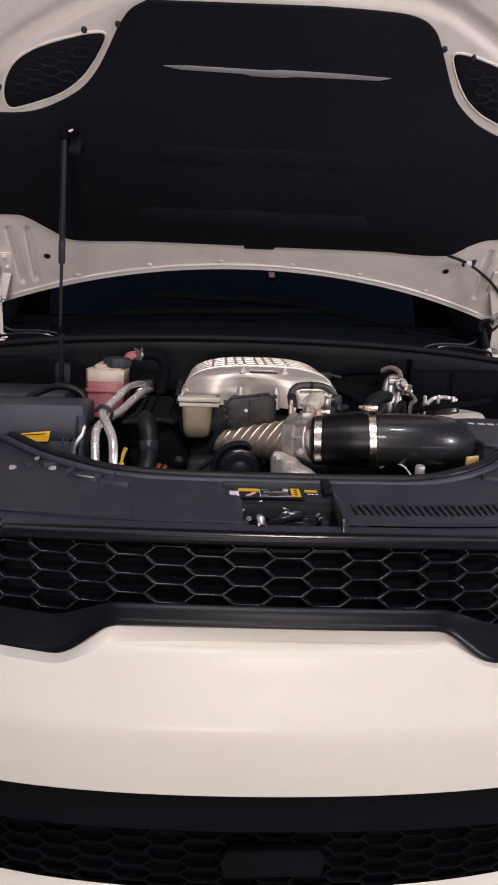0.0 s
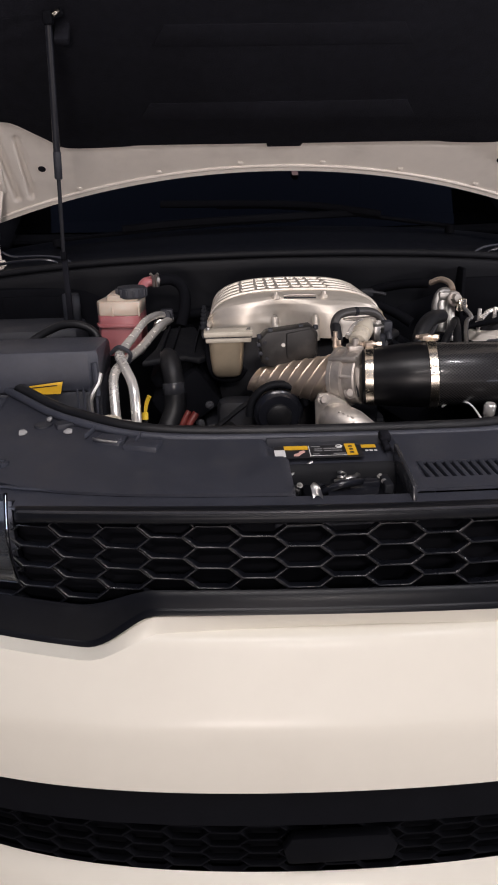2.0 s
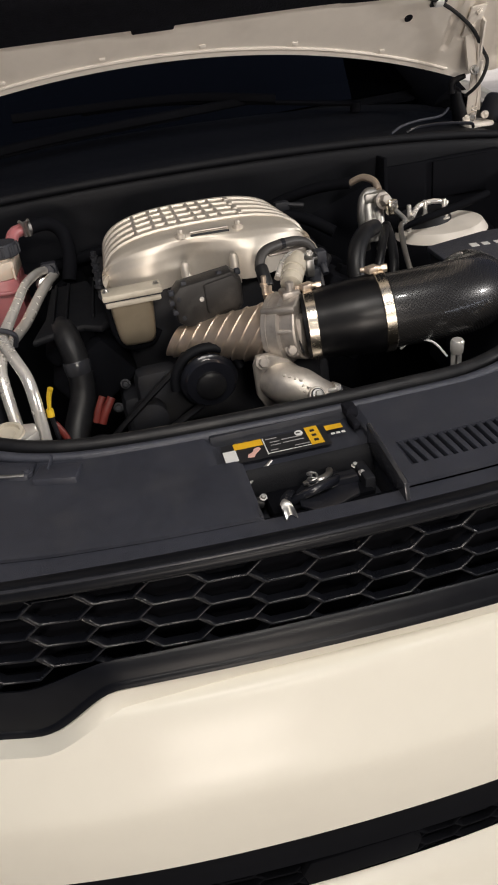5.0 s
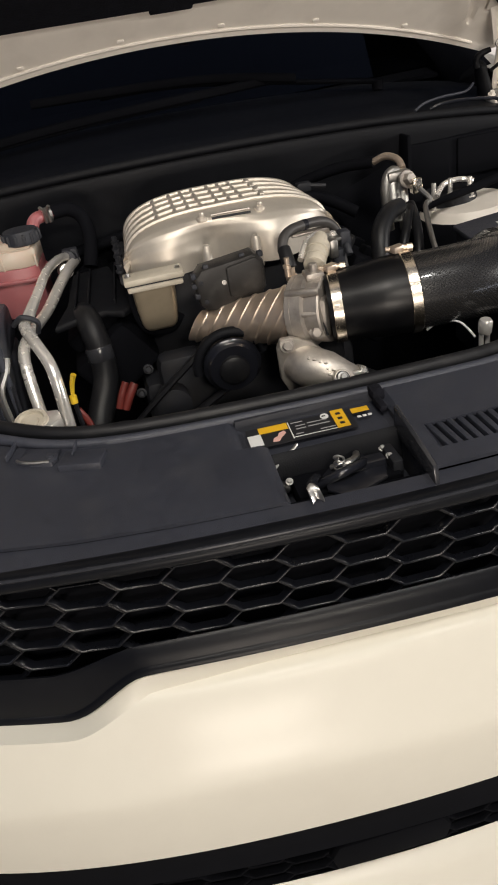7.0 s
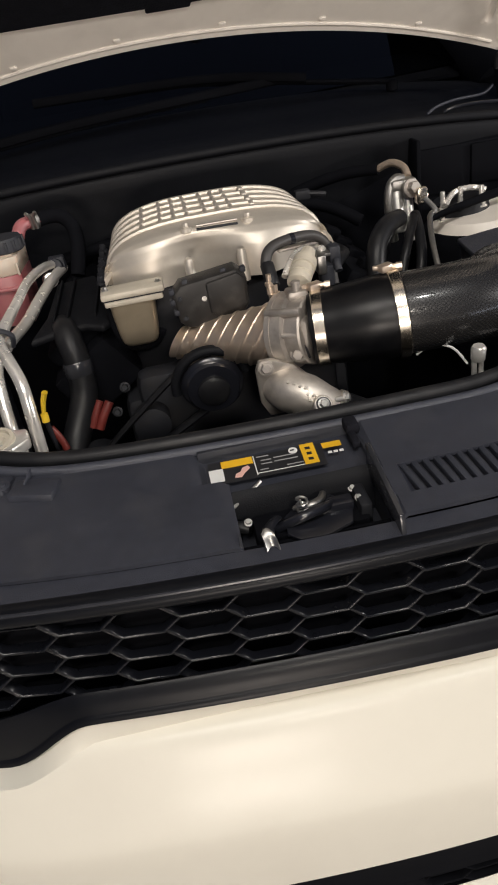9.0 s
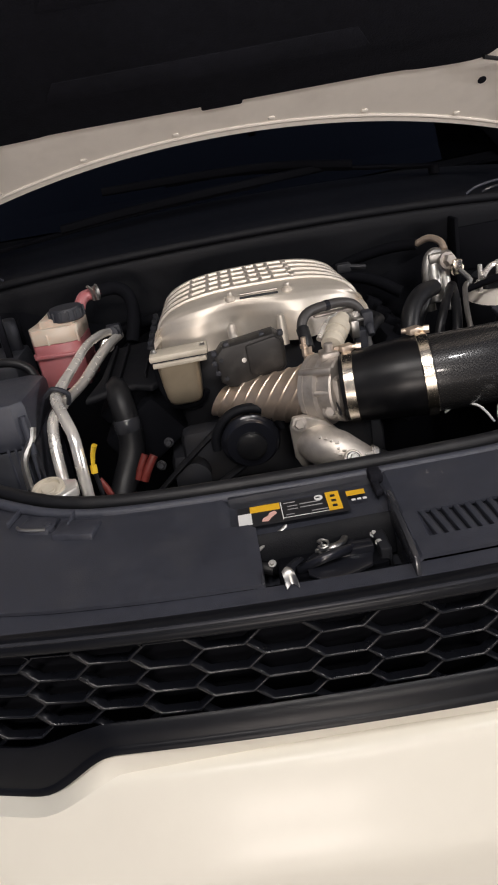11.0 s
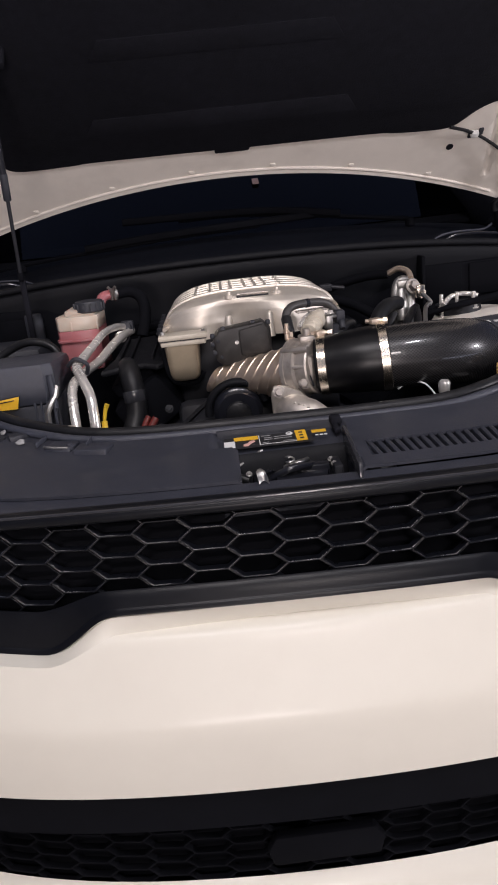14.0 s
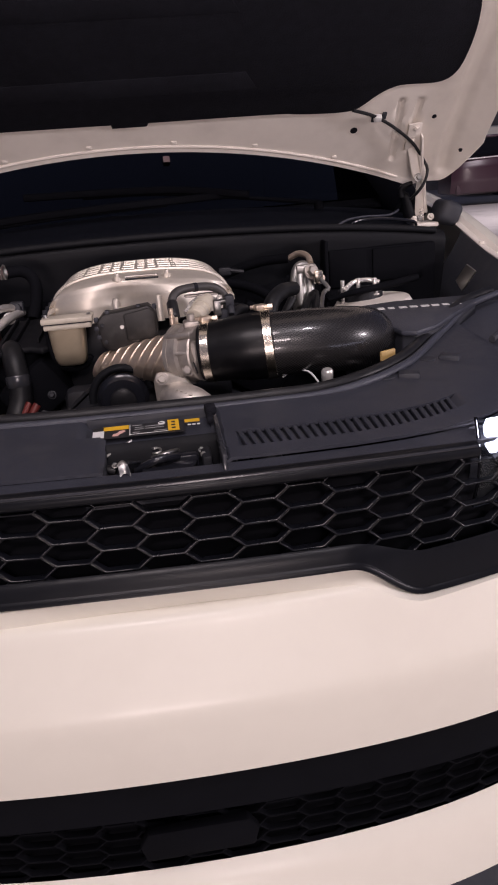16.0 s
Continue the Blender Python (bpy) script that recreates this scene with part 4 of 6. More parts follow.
part("clip_foot", join(box(hp(0.643, 0.038, 0.007), (0.012, 0.02, 0.006), 0.002, Matrix.Rotation(-HOOD_A, 4, "X")), box(hp(0.669, 0.046, 0.007), (0.012, 0.02, 0.006), 0.002, Matrix.Rotation(-HOOD_A, 4, "X"))), MATTE, hose)

strut = thing("gas_strut", (-0.56, 2.10, 1.2), "black gas strut holding the hood open", "strut")
S1, S0 = Vector((-0.477, 1.879, 1.787)), Vector((-0.5215, 2.007, 1.317))
part("cylinder", cyl(S1, S1 + (S0 - S1) * 0.632, 0.0075, 16), GLOSS, strut, "black gas cylinder")
part("sleeve", cyl(S1 + (S0 - S1) * 0.517, S1 + (S0 - S1) * 0.637, 0.0088, 16), MATTE, strut)
part("rod", cyl(S1 + (S0 - S1) * 0.632, S0, 0.0044, 12), DARK, strut, "thin dark rod")
part("upper_joint", join(box(S1, (0.02, 0.02, 0.026), 0.005), cyl(S1, S1 + Vector((0.028, 0.01, 0.012)), 0.008, 12)), NIGHT, strut)
part("ball_stud", cyl(S1 + Vector((0.012, -0.012, 0.002)), S1 + Vector((0.022, -0.004, 0.012)), 0.0045, 12), STEEL, strut)
part("hood_bracket", box(S1 + Vector((0.02, 0.03, -0.02)), (0.03, 0.016, 0.06), 0.004, Matrix.Rotation(-HOOD_A, 4, "X")), FELT, strut)
part("lower_joint", box(S0, (0.014, 0.014, 0.022), 0.004), NIGHT, strut)
part("lower_bracket", between((-0.529, 2.008, 1.145), (-0.515, 2.018, 1.312), 0.003), FELT, strut)

# ---------------------------------------------------------------- cowl, firewall and windscreen
cowl = thing("cowl", (0, 2.3, 1.2), "black plastic cowl below the windscreen", "cowl")


def cowl_skin(a, b):
    x = -0.84 + 1.68 * a
    prof = [(0, 2.155, 1.10), (0.10, 2.135, 1.20), (0.2, 2.12, 1.275), (0.26, 2.128, 1.292), (0.33, 2.15, 1.298), (0.5, 2.27, 1.297), (0.62, 2.35, 1.305), (0.7, 2.40, 1.325), (0.85, 2.52, 1.335), (1, 2.62, 1.33)]
    y = float(np.interp(b, [p[0] for p in prof], [p[1] for p in prof]))
    z = float(np.interp(b, [p[0] for p in prof], [p[2] for p in prof]))
    return Vector((x, y + 0.10 * x * x, z - 0.06 * x * x - 0.03 * x**4))


part("panel", sheet(cowl_skin, 48, 40, 0.005), COWL, cowl)
for x in (-0.3, 0.0, 0.42):
    part("clip", box(cowl_skin((x + 0.84) / 1.68, 0.3) + Vector((0, -0.004, 0.004)), (0.06, 0.012, 0.008), 0.003), COWL, cowl)
part("edge_seal", tube([cowl_skin(a, 0.255) + Vector((0, -0.004, 0.006)) for a in np.linspace(0.02, 0.98, 17)], 0.009, 10, 3), COWL, cowl, "rubber edge seal")
for sx in (1, -1):
    part("corner_rim", tube([cowl_skin(0.5 + sx * 0.345, 0.36) + Vector((0, 0, 0.004)), cowl_skin(0.5 + sx * 0.36, 0.35) + Vector((0, 0, 0.014)), cowl_skin(0.5 + sx * 0.40, 0.35) + Vector((0, 0, 0.020)), cowl_skin(0.5 + sx * 0.45, 0.37) + Vector((0, 0, 0.018)), cowl_skin(0.5 + sx * 0.465, 0.40) + Vector((0, 0, 0.008))], 0.0040, 8), GLOSS, cowl, "glossy raised rim")
    part("corner_rim", tube([cowl_skin(0.5 + sx * 0.325, 0.38) + Vector((0, 0, 0.002)), cowl_skin(0.5 + sx * 0.345, 0.41) + Vector((0, 0, 0.014)), cowl_skin(0.5 + sx * 0.38, 0.45) + Vector((0, 0, 0.022)), cowl_skin(0.5 + sx * 0.43, 0.50) + Vector((0, 0, 0.028)), cowl_skin(0.5 + sx * 0.455, 0.55) + Vector((0, 0, 0.040))], 0.0032, 8), PLASTIC, cowl, "thin raised edge")
for sx in (1, -1):
    part("hinge_cover", join(tube([(sx * 0.803, 2.37, 1.262), (sx * 0.797, 2.368, 1.285), (sx * 0.788, 2.365, 1.312), (sx * 0.783, 2.362, 1.332), (sx * 0.780, 2.36, 1.340)], [0.026, 0.024, 0.021, 0.019, 0.010], 14, 5, 0.7), tube([(sx * 0.772, 2.358, 1.330), (sx * 0.770, 2.355, 1.350), (sx * 0.780, 2.35, 1.360), (sx * 0.800, 2.345, 1.366)], [0.010, 0.009, 0.008, 0.006], 10, 5)), COWL, cowl, "black plastic cover beside the hinge")
firewall = thing("firewall", (0, 2.17, 0.4), "dark firewall with black sound mat", "firewall")
# Mat and panels take the near-black that stands for the hood's shade.
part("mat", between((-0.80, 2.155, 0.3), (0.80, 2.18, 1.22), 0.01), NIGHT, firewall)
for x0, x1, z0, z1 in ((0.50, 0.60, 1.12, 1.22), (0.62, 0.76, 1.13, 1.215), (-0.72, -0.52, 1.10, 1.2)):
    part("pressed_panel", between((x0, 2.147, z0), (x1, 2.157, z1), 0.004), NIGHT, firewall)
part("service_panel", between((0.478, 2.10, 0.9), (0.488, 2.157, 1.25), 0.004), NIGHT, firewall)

screen = thing("windscreen", (0, 2.7, 1.3), "dark windscreen behind the raised hood", "windscreen", kind="structure")


def pane_fn(a, b):
    x = -0.82 + 1.64 * a
    return Vector((x * (1 - 0.14 * b), 2.56 + 0.95 * b + 0.16 * x * x, 1.325 + 0.50 * b))


part("pane", sheet(pane_fn, 24, 16, 0.005), DIM_GLASS, screen, "laminated glass").visible_shadow = False
# Dull pink rectangle set in the pane for a small pale mark.
part("pale_mark", box((0.124, 2.862, 1.491), (0.022, 0.040, 0.001), 0, Matrix.Rotation(radians(27.8), 4, "X")), DULL_PINK, screen, "small pale mark inside the glass")
cabin = thing("cabin", (0, 3.4, 0.4), "plain near-black cabin shell added behind the windscreen", "cabin", kind="structure")
# Closed near-black shell, added to keep sky from showing through the windscreen.
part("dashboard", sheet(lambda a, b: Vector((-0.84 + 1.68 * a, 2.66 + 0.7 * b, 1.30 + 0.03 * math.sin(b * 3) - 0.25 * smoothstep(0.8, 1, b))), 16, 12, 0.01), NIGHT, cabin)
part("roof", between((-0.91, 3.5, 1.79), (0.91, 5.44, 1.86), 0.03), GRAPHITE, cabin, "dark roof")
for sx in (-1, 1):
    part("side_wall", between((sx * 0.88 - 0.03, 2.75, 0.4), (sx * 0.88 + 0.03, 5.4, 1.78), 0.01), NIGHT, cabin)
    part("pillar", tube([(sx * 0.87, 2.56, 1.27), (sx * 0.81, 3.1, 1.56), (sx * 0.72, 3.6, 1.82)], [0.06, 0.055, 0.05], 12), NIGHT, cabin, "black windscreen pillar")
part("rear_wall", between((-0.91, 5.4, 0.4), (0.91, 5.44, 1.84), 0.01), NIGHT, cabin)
for pts, nm in (((( -0.62, 2.43, 1.32), (-0.2, 2.50, 1.345), (0.1, 2.53, 1.353)), "a"), (((0.55, 2.46, 1.33), (0.1, 2.58, 1.385), (-0.15, 2.60, 1.39)), "b")):
    wiper = thing("wiper", pts[0], "black windscreen wiper at rest", "wiper", "wipers")
    part("arm", tube(pts, [0.012, 0.009, 0.007], 8, 6, 0.6), NIGHT, wiper)
    q = [Vector(p) + Vector((0, -0.012, 0.012)) for p in pts]
    part("blade", tube([q[0] * 0.55 + q[1] * 0.45, q[1], q[2] + (q[2] - q[1]) * 0.7], 0.008, 8, 6, 1.4), NIGHT, wiper)
    part("pivot_cap", cyl(Vector(pts[0]) - Vector((0, 0, 0.02)), Vector(pts[0]) + Vector((0, 0, 0.004)), 0.014, 16), NIGHT, wiper)

# ---------------------------------------------------------------- supercharged engine
engine = thing("engine_block", (0, 1.85, 0.3), "dark engine block below the supercharger", "engine")
part("block", between((-0.20, 1.70, 0.30), (0.20, 2.12, 0.99), 0.02), DARK, engine)
# Heads and coils are coloured near-black for the shade deep in the bay.
for sx in (1, -1):
    part("cylinder_head", box((sx * 0.235, 1.93, 1.03), (0.13, 0.42, 0.10), 0.015, Matrix.Rotation(radians(sx * 35), 4, "Y")), NIGHT, engine, "cylinder head coloured near-black for the shade of the bay")
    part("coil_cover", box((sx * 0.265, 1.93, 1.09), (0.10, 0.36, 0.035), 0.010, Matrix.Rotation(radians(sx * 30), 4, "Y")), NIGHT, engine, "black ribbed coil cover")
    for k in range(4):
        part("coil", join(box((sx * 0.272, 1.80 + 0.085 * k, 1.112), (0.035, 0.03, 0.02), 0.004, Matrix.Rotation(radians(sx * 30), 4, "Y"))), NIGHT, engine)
part("front_cover", between((-0.17, 1.655, 0.55), (0.17, 1.71, 1.05), 0.02), DARK, engine, "dark timing cover")

charger = thing("supercharger", (0, 1.85, 1.05), "silver cast-aluminium supercharger with a ribbed lid", "supercharger")
part("housing", between((-0.165, 1.76, 0.98), (0.155, 2.10, 1.185), 0.015), DARK, charger, "dark lower housing")
LC, LW = 0.006, 0.187
STATION = [(0.0, 1.722, 1.165), (0.10, 1.722, 1.194), (0.20, 1.724, 1.2175), (0.28, 1.729, 1.2325), (0.34, 1.737, 1.2410), (0.40, 1.750, 1.2470), (0.46, 1.765, 1.2510), (0.52, 1.780, 1.2535), (0.58, 1.797, 1.2550), (0.85, 1.945, 1.2570), (0.90, 1.960, 1.2540), (0.95, 1.972, 1.236), (1.0, 1.978, 1.168)]


def lid(a, b, lift=0.0):
    """The lid: b runs from the foot of its front face over the top to the back, a across it."""
    y = float(np.interp(b, [s[0] for s in STATION], [s[1] for s in STATION]))
    zt = float(np.interp(b, [s[0] for s in STATION], [s[2] for s in STATION]))
    q = 2 * a - 1
    w = LW * (1 - 0.05 * smoothstep(0.4, 0.9, b))
    # superellipse across: flat top with rounded shoulders
    ang = math.pi * (0.988 - 0.976 * a)
    cx, sz = math.cos(ang), math.sin(ang)
    px = abs(cx) ** 0.70 * (1 if cx > 0 else -1)
    pz = sz**0.56
    x = LC + w * px
    z = 1.165 + (zt - 1.165) * pz + lift
    front = 1 - smoothstep(0.25, 0.5, b)
    # rounded front corners, and the hollow in the middle of the front face above the actuator
    y += 0.05 * front * abs(px) ** 4 + (0.034 * math.exp(-(((x + 0.030) / 0.048) ** 2)) - 0.020 * math.exp(-(((x - 0.075) / 0.04) ** 2))) * (1 - smoothstep(0.12, 0.46, b))
    return Vector((x, y, z))


part("lid", sheet(lid, 72, 80, 0.006), CAST, charger, "silver cast lid with a soft sheen")


def lid_across(f):
    """The lid's own measure for a share of its half width."""
    return (0.988 - math.acos(math.copysign(abs(f) ** (1 / 0.70), f)) / math.pi) / 0.976


for k in range(5):
    b = 0.560 + 0.072 * k
    pts = [lid(a, b) for a in np.linspace(0.02, 0.93, 33)]
    part("rib", tube([p + Vector((0, 0, 0.0005)) for p in pts], 0.0056, 8, 1, 0.8), CAST, charger, "raised cast rib")
for f in (-0.63, -0.45, -0.32, -0.20, -0.03, 0.09, 0.21):
    a = lid_across(f)
    part("cross_rib", tube([lid(a, b) for b in np.linspace(0.56, 0.848, 12)], 0.0046, 8, 1, 0.9), CAST, charger, "raised cast rib")
for k in range(4):
    p = lid(lid_across(0.40), 0.596 + 0.072 * k)
    part("lid_boss", box(p + Vector((0, 0, 0.002)), (0.010, 0.022, 0.009), 0.003), CAST, charger)
part("ridge", tube([lid(lid_across(f), 0.405) + Vector((0, 0, 0.0015)) for f in np.linspace(-0.15, 0.21, 7)], 0.0030, 8, 3, 0.7), GREYCAST, charger, "raised cast bar")
# Dark strip under the bar draws its shadow on the lid.
part("ridge_shadow", tube([lid(lid_across(f), 0.372) + Vector((0, 0, 0.0002)) for f in np.linspace(-0.15, 0.21, 7)], 0.0034, 8, 3, 0.6), DARK, charger, "dark strip drawn as the shadow below the bar")
for a in (lid_across(-0.24), lid_across(0.30)):
    p = lid(a, 0.40)
    part("lid_bolt", join(cyl(p - Vector((0, 0, 0.004)), p + Vector((0, 0, 0.003)), 0.010, 16), bolt(p + Vector((0, 0, 0.002)), (0, -0.15, 1), 0.0048, 0.009)), CAST, charger)
# stepped edge down the left side of the lid
part("side_flange", tube([Vector((-0.188, 1.74, 1.172)), Vector((-0.188, 1.85, 1.172)), Vector((-0.182, 1.97, 1.172))], 0.010, 10), DARK, charger)
for k in range(5):
    part("flange_bolt", bolt((-0.193, 1.76 + 0.05 * k, 1.182), (0, 0, 1), 0.006, 0.014), DARK, charger)
# bypass box at the front corner
part("box_flange", box((-0.142, 1.690, 1.1865), (0.100, 0.046, 0.011), 0.003), CREAM, charger, "cream machined flange")
part("box_flange_lower", box((-0.142, 1.691, 1.1745), (0.093, 0.043, 0.011), 0.003), CREAM, charger)


def loft(rings, n=32, square=5.0):
    """A body of rounded-square rings: (centre, half width, half depth) each, from the top down."""
    bm = bmesh.new()
    rows = []
    for c, w, d in rings:
        ring = []
        for k in range(n):
            t = 2 * math.pi * k / n
            cx, cy = math.cos(t), math.sin(t)
            ring.append(bm.verts.new(Vector(c) + Vector((math.copysign(abs(cx) ** (2 / square), cx) * w, math.copysign(abs(cy) ** (2 / square), cy) * d, 0))))
        rows.append(ring)
    for a, b in zip(rows, rows[1:]):
        for k in range(n):
            bm.faces.new((a[k], a[(k + 1) % n], b[(k + 1) % n], b[k]))
    bm.faces.new(rows[0])
    bm.faces.new(rows[-1][::-1])
    return bm


BOX = ((1.170, 0.0365, 0.0195), (1.150, 0.0355, 0.019), (1.125, 0.0335, 0.018), (1.108, 0.0315, 0.017), (1.099, 0.0285, 0.0155), (1.094, 0.024, 0.013), (1.0915, 0.017, 0.009))
part("box_body", loft([((-0.146, 1.692 + 0.1 * (1.17 - z), z), w, d) for z, w, d in BOX]), CHAMPAGNE, charger, "satin champagne cast body")
part("box_frame", tube([(-0.186, 1.700, 1.172), (-0.184, 1.702, 1.13), (-0.174, 1.704, 1.094), (-0.150, 1.705, 1.082), (-0.124, 1.705, 1.085), (-0.108, 1.704, 1.106)], 0.0065, 8, 5), NIGHT, charger, "black cast web round the body")
part("box_gasket", box((-0.142, 1.6905, 1.1805), (0.096, 0.044, 0.002), 0), DARK, charger)
for x, h in ((-0.184, 0.010), (-0.10, 0.007)):
    part("box_bolt", bolt((x, 1.690, 1.191), (0, 0, 1), 0.004, h * 0.7), ZINC, charger)
for x, z in ((-0.045, 1.198), (0.040, 1.198)):
    part("boss", lathe([(0.009, 0), (0.0085, 0.8), (0.006, 0.95), (0.002, 1)], (x, 1.700, z - 0.035), (x, 1.704, z + 0.018), 16), CAST, charger, "cast boss")

# bypass actuator, a black plastic box before the lid
actuator = thing("bypass_actuator", (-0.02, 1.66, 1.14), "black plastic bypass valve actuator on the supercharger", "actuator")
part("body", slab([(-0.056, -0.030), (-0.060, 0.012), (-0.046, 0.026), (-0.01, 0.030), (0.040, 0.036), (0.056, 0.024), (0.056, -0.020), (0.044, -0.034), (0.01, -0.036), (-0.02, -0.044), (-0.044, -0.040)], -0.024, 0.022, 0.006, lambda a, b, c: Vector((-0.022 + a, 1.650 + c - 0.12 * b, 1.170 + b * 1.08))), ACTUATOR, actuator)
part("cap", slab([(-0.008, -0.026), (-0.010, 0.022), (0.040, 0.030), (0.050, 0.020), (0.050, -0.018), (0.040, -0.027)], -0.029, -0.022, 0.0035, lambda a, b, c: Vector((-0.020 + a, 1.650 + c - 0.12 * b, 1.172 + b * 1.08))), ACTUATOR, actuator)
for x, z in ((-0.072, 1.178), (-0.035, 1.172), (0.026, 1.184), (-0.068, 1.146)):
    part("screw", bolt((x, 1.6235, z), (0, -1, 0.15), 0.0028, 0.003), ZINC if x == -0.035 else DARK, actuator)
for k, (x, z) in enumerate(((-0.082, 1.188), (-0.083, 1.172), (-0.080, 1.155), (-0.06, 1.2), (0.0, 1.206), (0.03, 1.204))):
    part("clip_tab", box((x, 1.634, z), (0.009, 0.012, 0.009), 0.002), MATTE, actuator)
part("stem", cyl((-0.016, 1.650, 1.150), (-0.016, 1.640, 1.118), 0.010, 14), CAST, actuator, "bare metal stem")

# ribbed intake casting and throttle body
throttle = thing("throttle_body", (0.05, 1.58, 1.06), "cast throttle body with a ribbed intake snout", "throttle body")
AX0, AX1 = Vector((-0.090, 1.672, 1.092)), Vector((0.072, 1.565, 1.120))
prof = [(0.020, 0)]
for k in range(8):
    h = k / 8
    r = 0.024 + 0.026 * h
    prof += [(r, h + 0.006), (r + 0.0010, h + 0.070), (r + 0.0042, h + 0.090), (r + 0.0045, h + 0.106), (r + 0.0032, h + 0.118)]
prof += [(0.051, 0.985), (0.051, 1.0)]
part("snout", lathe(prof, AX0, AX1, 40, 0.75), PEWTER, throttle, "ribbed cast snout with a coppery sheen")
part("housing", lathe([(0.050, 0), (0.056, 0.06), (0.056, 0.5), (0.050, 0.56), (0.052, 0.95), (0.050, 1.0)], AX1 - Vector((0.006, -0.004, 0)), Vector((0.112, 1.534, 1.127)), 40), GREYCAST, throttle, "grey cast housing")
part("flange_ring", lathe([(0.050, 0), (0.0575, 0.1), (0.0575, 0.9), (0.050, 1)], AX1 - Vector((0.004, -0.003, 0)), AX1 + Vector((0.004, -0.003, 0.001)), 40), GREYCAST, throttle, "machined flange")
for a, b, r in (((0.044, 1.542, 1.161), (0.088, 1.508, 1.168), 0.0065), ((0.036, 1.529, 1.131), (0.080, 1.500, 1.137), 0.0045)):
    part("cast_ridge", cyl(a, b, r, 14), GREYCAST, throttle, "raised cast ridge")
part("gear_cover", box((0.085, 1.526, 1.122), (0.046, 0.030, 0.066), 0.008, Matrix.Rotation(radians(-38), 4, "Z")), GREYCAST, throttle)
part("groove", tube([(0.058, 1.520, 1.150), (0.064, 1.514, 1.132), (0.076, 1.505, 1.126), (0.088, 1.502, 1.118), (0.094, 1.502, 1.098)], 0.0018, 6), DARK, throttle, "dark parting line")
for p in ((0.079, 1.506, 1.106),):
    part("bolt", bolt(p, (-0.3, -1, 0.2), 0.0085, 0.012), GREYCAST, throttle)
part("top_boss", join(lathe([(0.009, 0), (0.010, 0.1), (0.010, 0.45), (0.006, 0.5), (0.006, 1)], (0.066, 1.577, 1.166), (0.066, 1.577, 1.190), 6)), PEWTER, throttle, "brass-coloured fitting")
part("top_lug", join(box((0.094, 1.555, 1.178), (0.03, 0.03, 0.014), 0.004), cyl((0.094, 1.552, 1.18), (0.094, 1.552, 1.197), 0.007, 12)), GREYCAST, throttle)

# intake tube
intake = thing("intake_tube", (0.3, 1.53, 1.07), "carbon-fibre intake tube with a silicone coupler and steel clamps", "intake")
C1, C2 = Vector((0.108, 1.534, 1.127)), Vector((0.236, 1.508, 1.136))
part("coupler", tube([C1, (0.145, 1.525, 1.130), (0.190, 1.514, 1.134), C2], [0.0515, 0.0555, 0.060, 0.0615], 40, 6), SILICONE, intake, "black silicone coupler")
part("carbon_pipe", tube([(0.205, 1.512, 1.134), (0.26, 1.507, 1.135), (0.325, 1.511, 1.133), (0.380, 1.531, 1.126), (0.422, 1.577, 1.113), (0.448, 1.65, 1.098)], [0.0585, 0.0585, 0.0595, 0.0605, 0.061, 0.060], 48, 10, uv=True), CARBON, intake, "gloss carbon-fibre weave")


def clamp(c, axis, r, screw):
    c, axis = Vector(c), Vector(axis).normalized()
    band = part("clamp_band", lathe([(r, 0), (r + 0.002, 0.08), (r + 0.002, 0.92), (r, 1)], c - axis * 0.0085, c + axis * 0.0085, 40), STEEL, intake, "polished steel hose clamp")
    s = Vector(screw)
    part("clamp_screw", join(box(s, (0.022, 0.016, 0.011), 0.003, Matrix.Rotation(radians(20), 4, "Z")), cyl(s + Vector((-0.017, 0.005, 0)), s + Vector((0.018, -0.005, 0.001)), 0.0040, 10), lathe([(0.0062, 0), (0.0062, 1)], s + Vector((0.014, -0.004, 0)), s + Vector((0.022, -0.006, 0)), 6)), PEWTER, band)


clamp((0.120, 1.531, 1.128), (1, -0.22, 0.06), 0.0535, (0.120, 1.548, 1.186))
clamp((0.229, 1.509, 1.136), (1, -0.16, 0.08), 0.0622, (0.218, 1.522, 1.202))

# water neck elbow
neck = thing("water_neck", (0.08, 1.53, 1.0), "silver cast thermostat elbow with a bolted flange", "elbow")
part("elbow", tube([(0.046, 1.530, 1.054), (0.060, 1.502, 1.052), (0.082, 1.484, 1.046), (0.104, 1.474, 1.036), (0.122, 1.468, 1.026)], [0.030, 0.033, 0.032, 0.026, 0.0225], 28, 6), BRIGHTCAST, neck)
part("collar", tube([(0.118, 1.469, 1.029), (0.126, 1.467, 1.025)], 0.0265, 24, 4), BRIGHTCAST, neck, "raised cast collar")
part("flange", slab([(-0.036, 0.034), (-0.030, 0.050), (-0.012, 0.050), (0.020, 0.036), (0.044, 0.008), (0.042, -0.030), (0.016, -0.046), (-0.022, -0.046), (-0.034, -0.02)], -0.006, 0.006, 0.003, lambda a, b, c: Vector((0.050 + a, 1.518 + c - 0.1 * b, 1.054 + b))), BRIGHTCAST, neck)
part("bolt", bolt((0.029, 1.508, 1.093), (0, -1, 0.25), 0.0082, 0.010), GREYCAST, neck)
part("boss", lathe([(0.0135, 0), (0.0145, 0.2), (0.0140, 0.9), (0.012, 1)], (0.094, 1.458, 1.040), (0.095, 1.444, 1.051), 24), BRIGHTCAST, neck, "round cast boss")
part("boss_ring", lathe([(0.0105, 0), (0.0105, 1)], (0.095, 1.4448, 1.0505), (0.095, 1.4434, 1.0516), 24), DARK, neck)
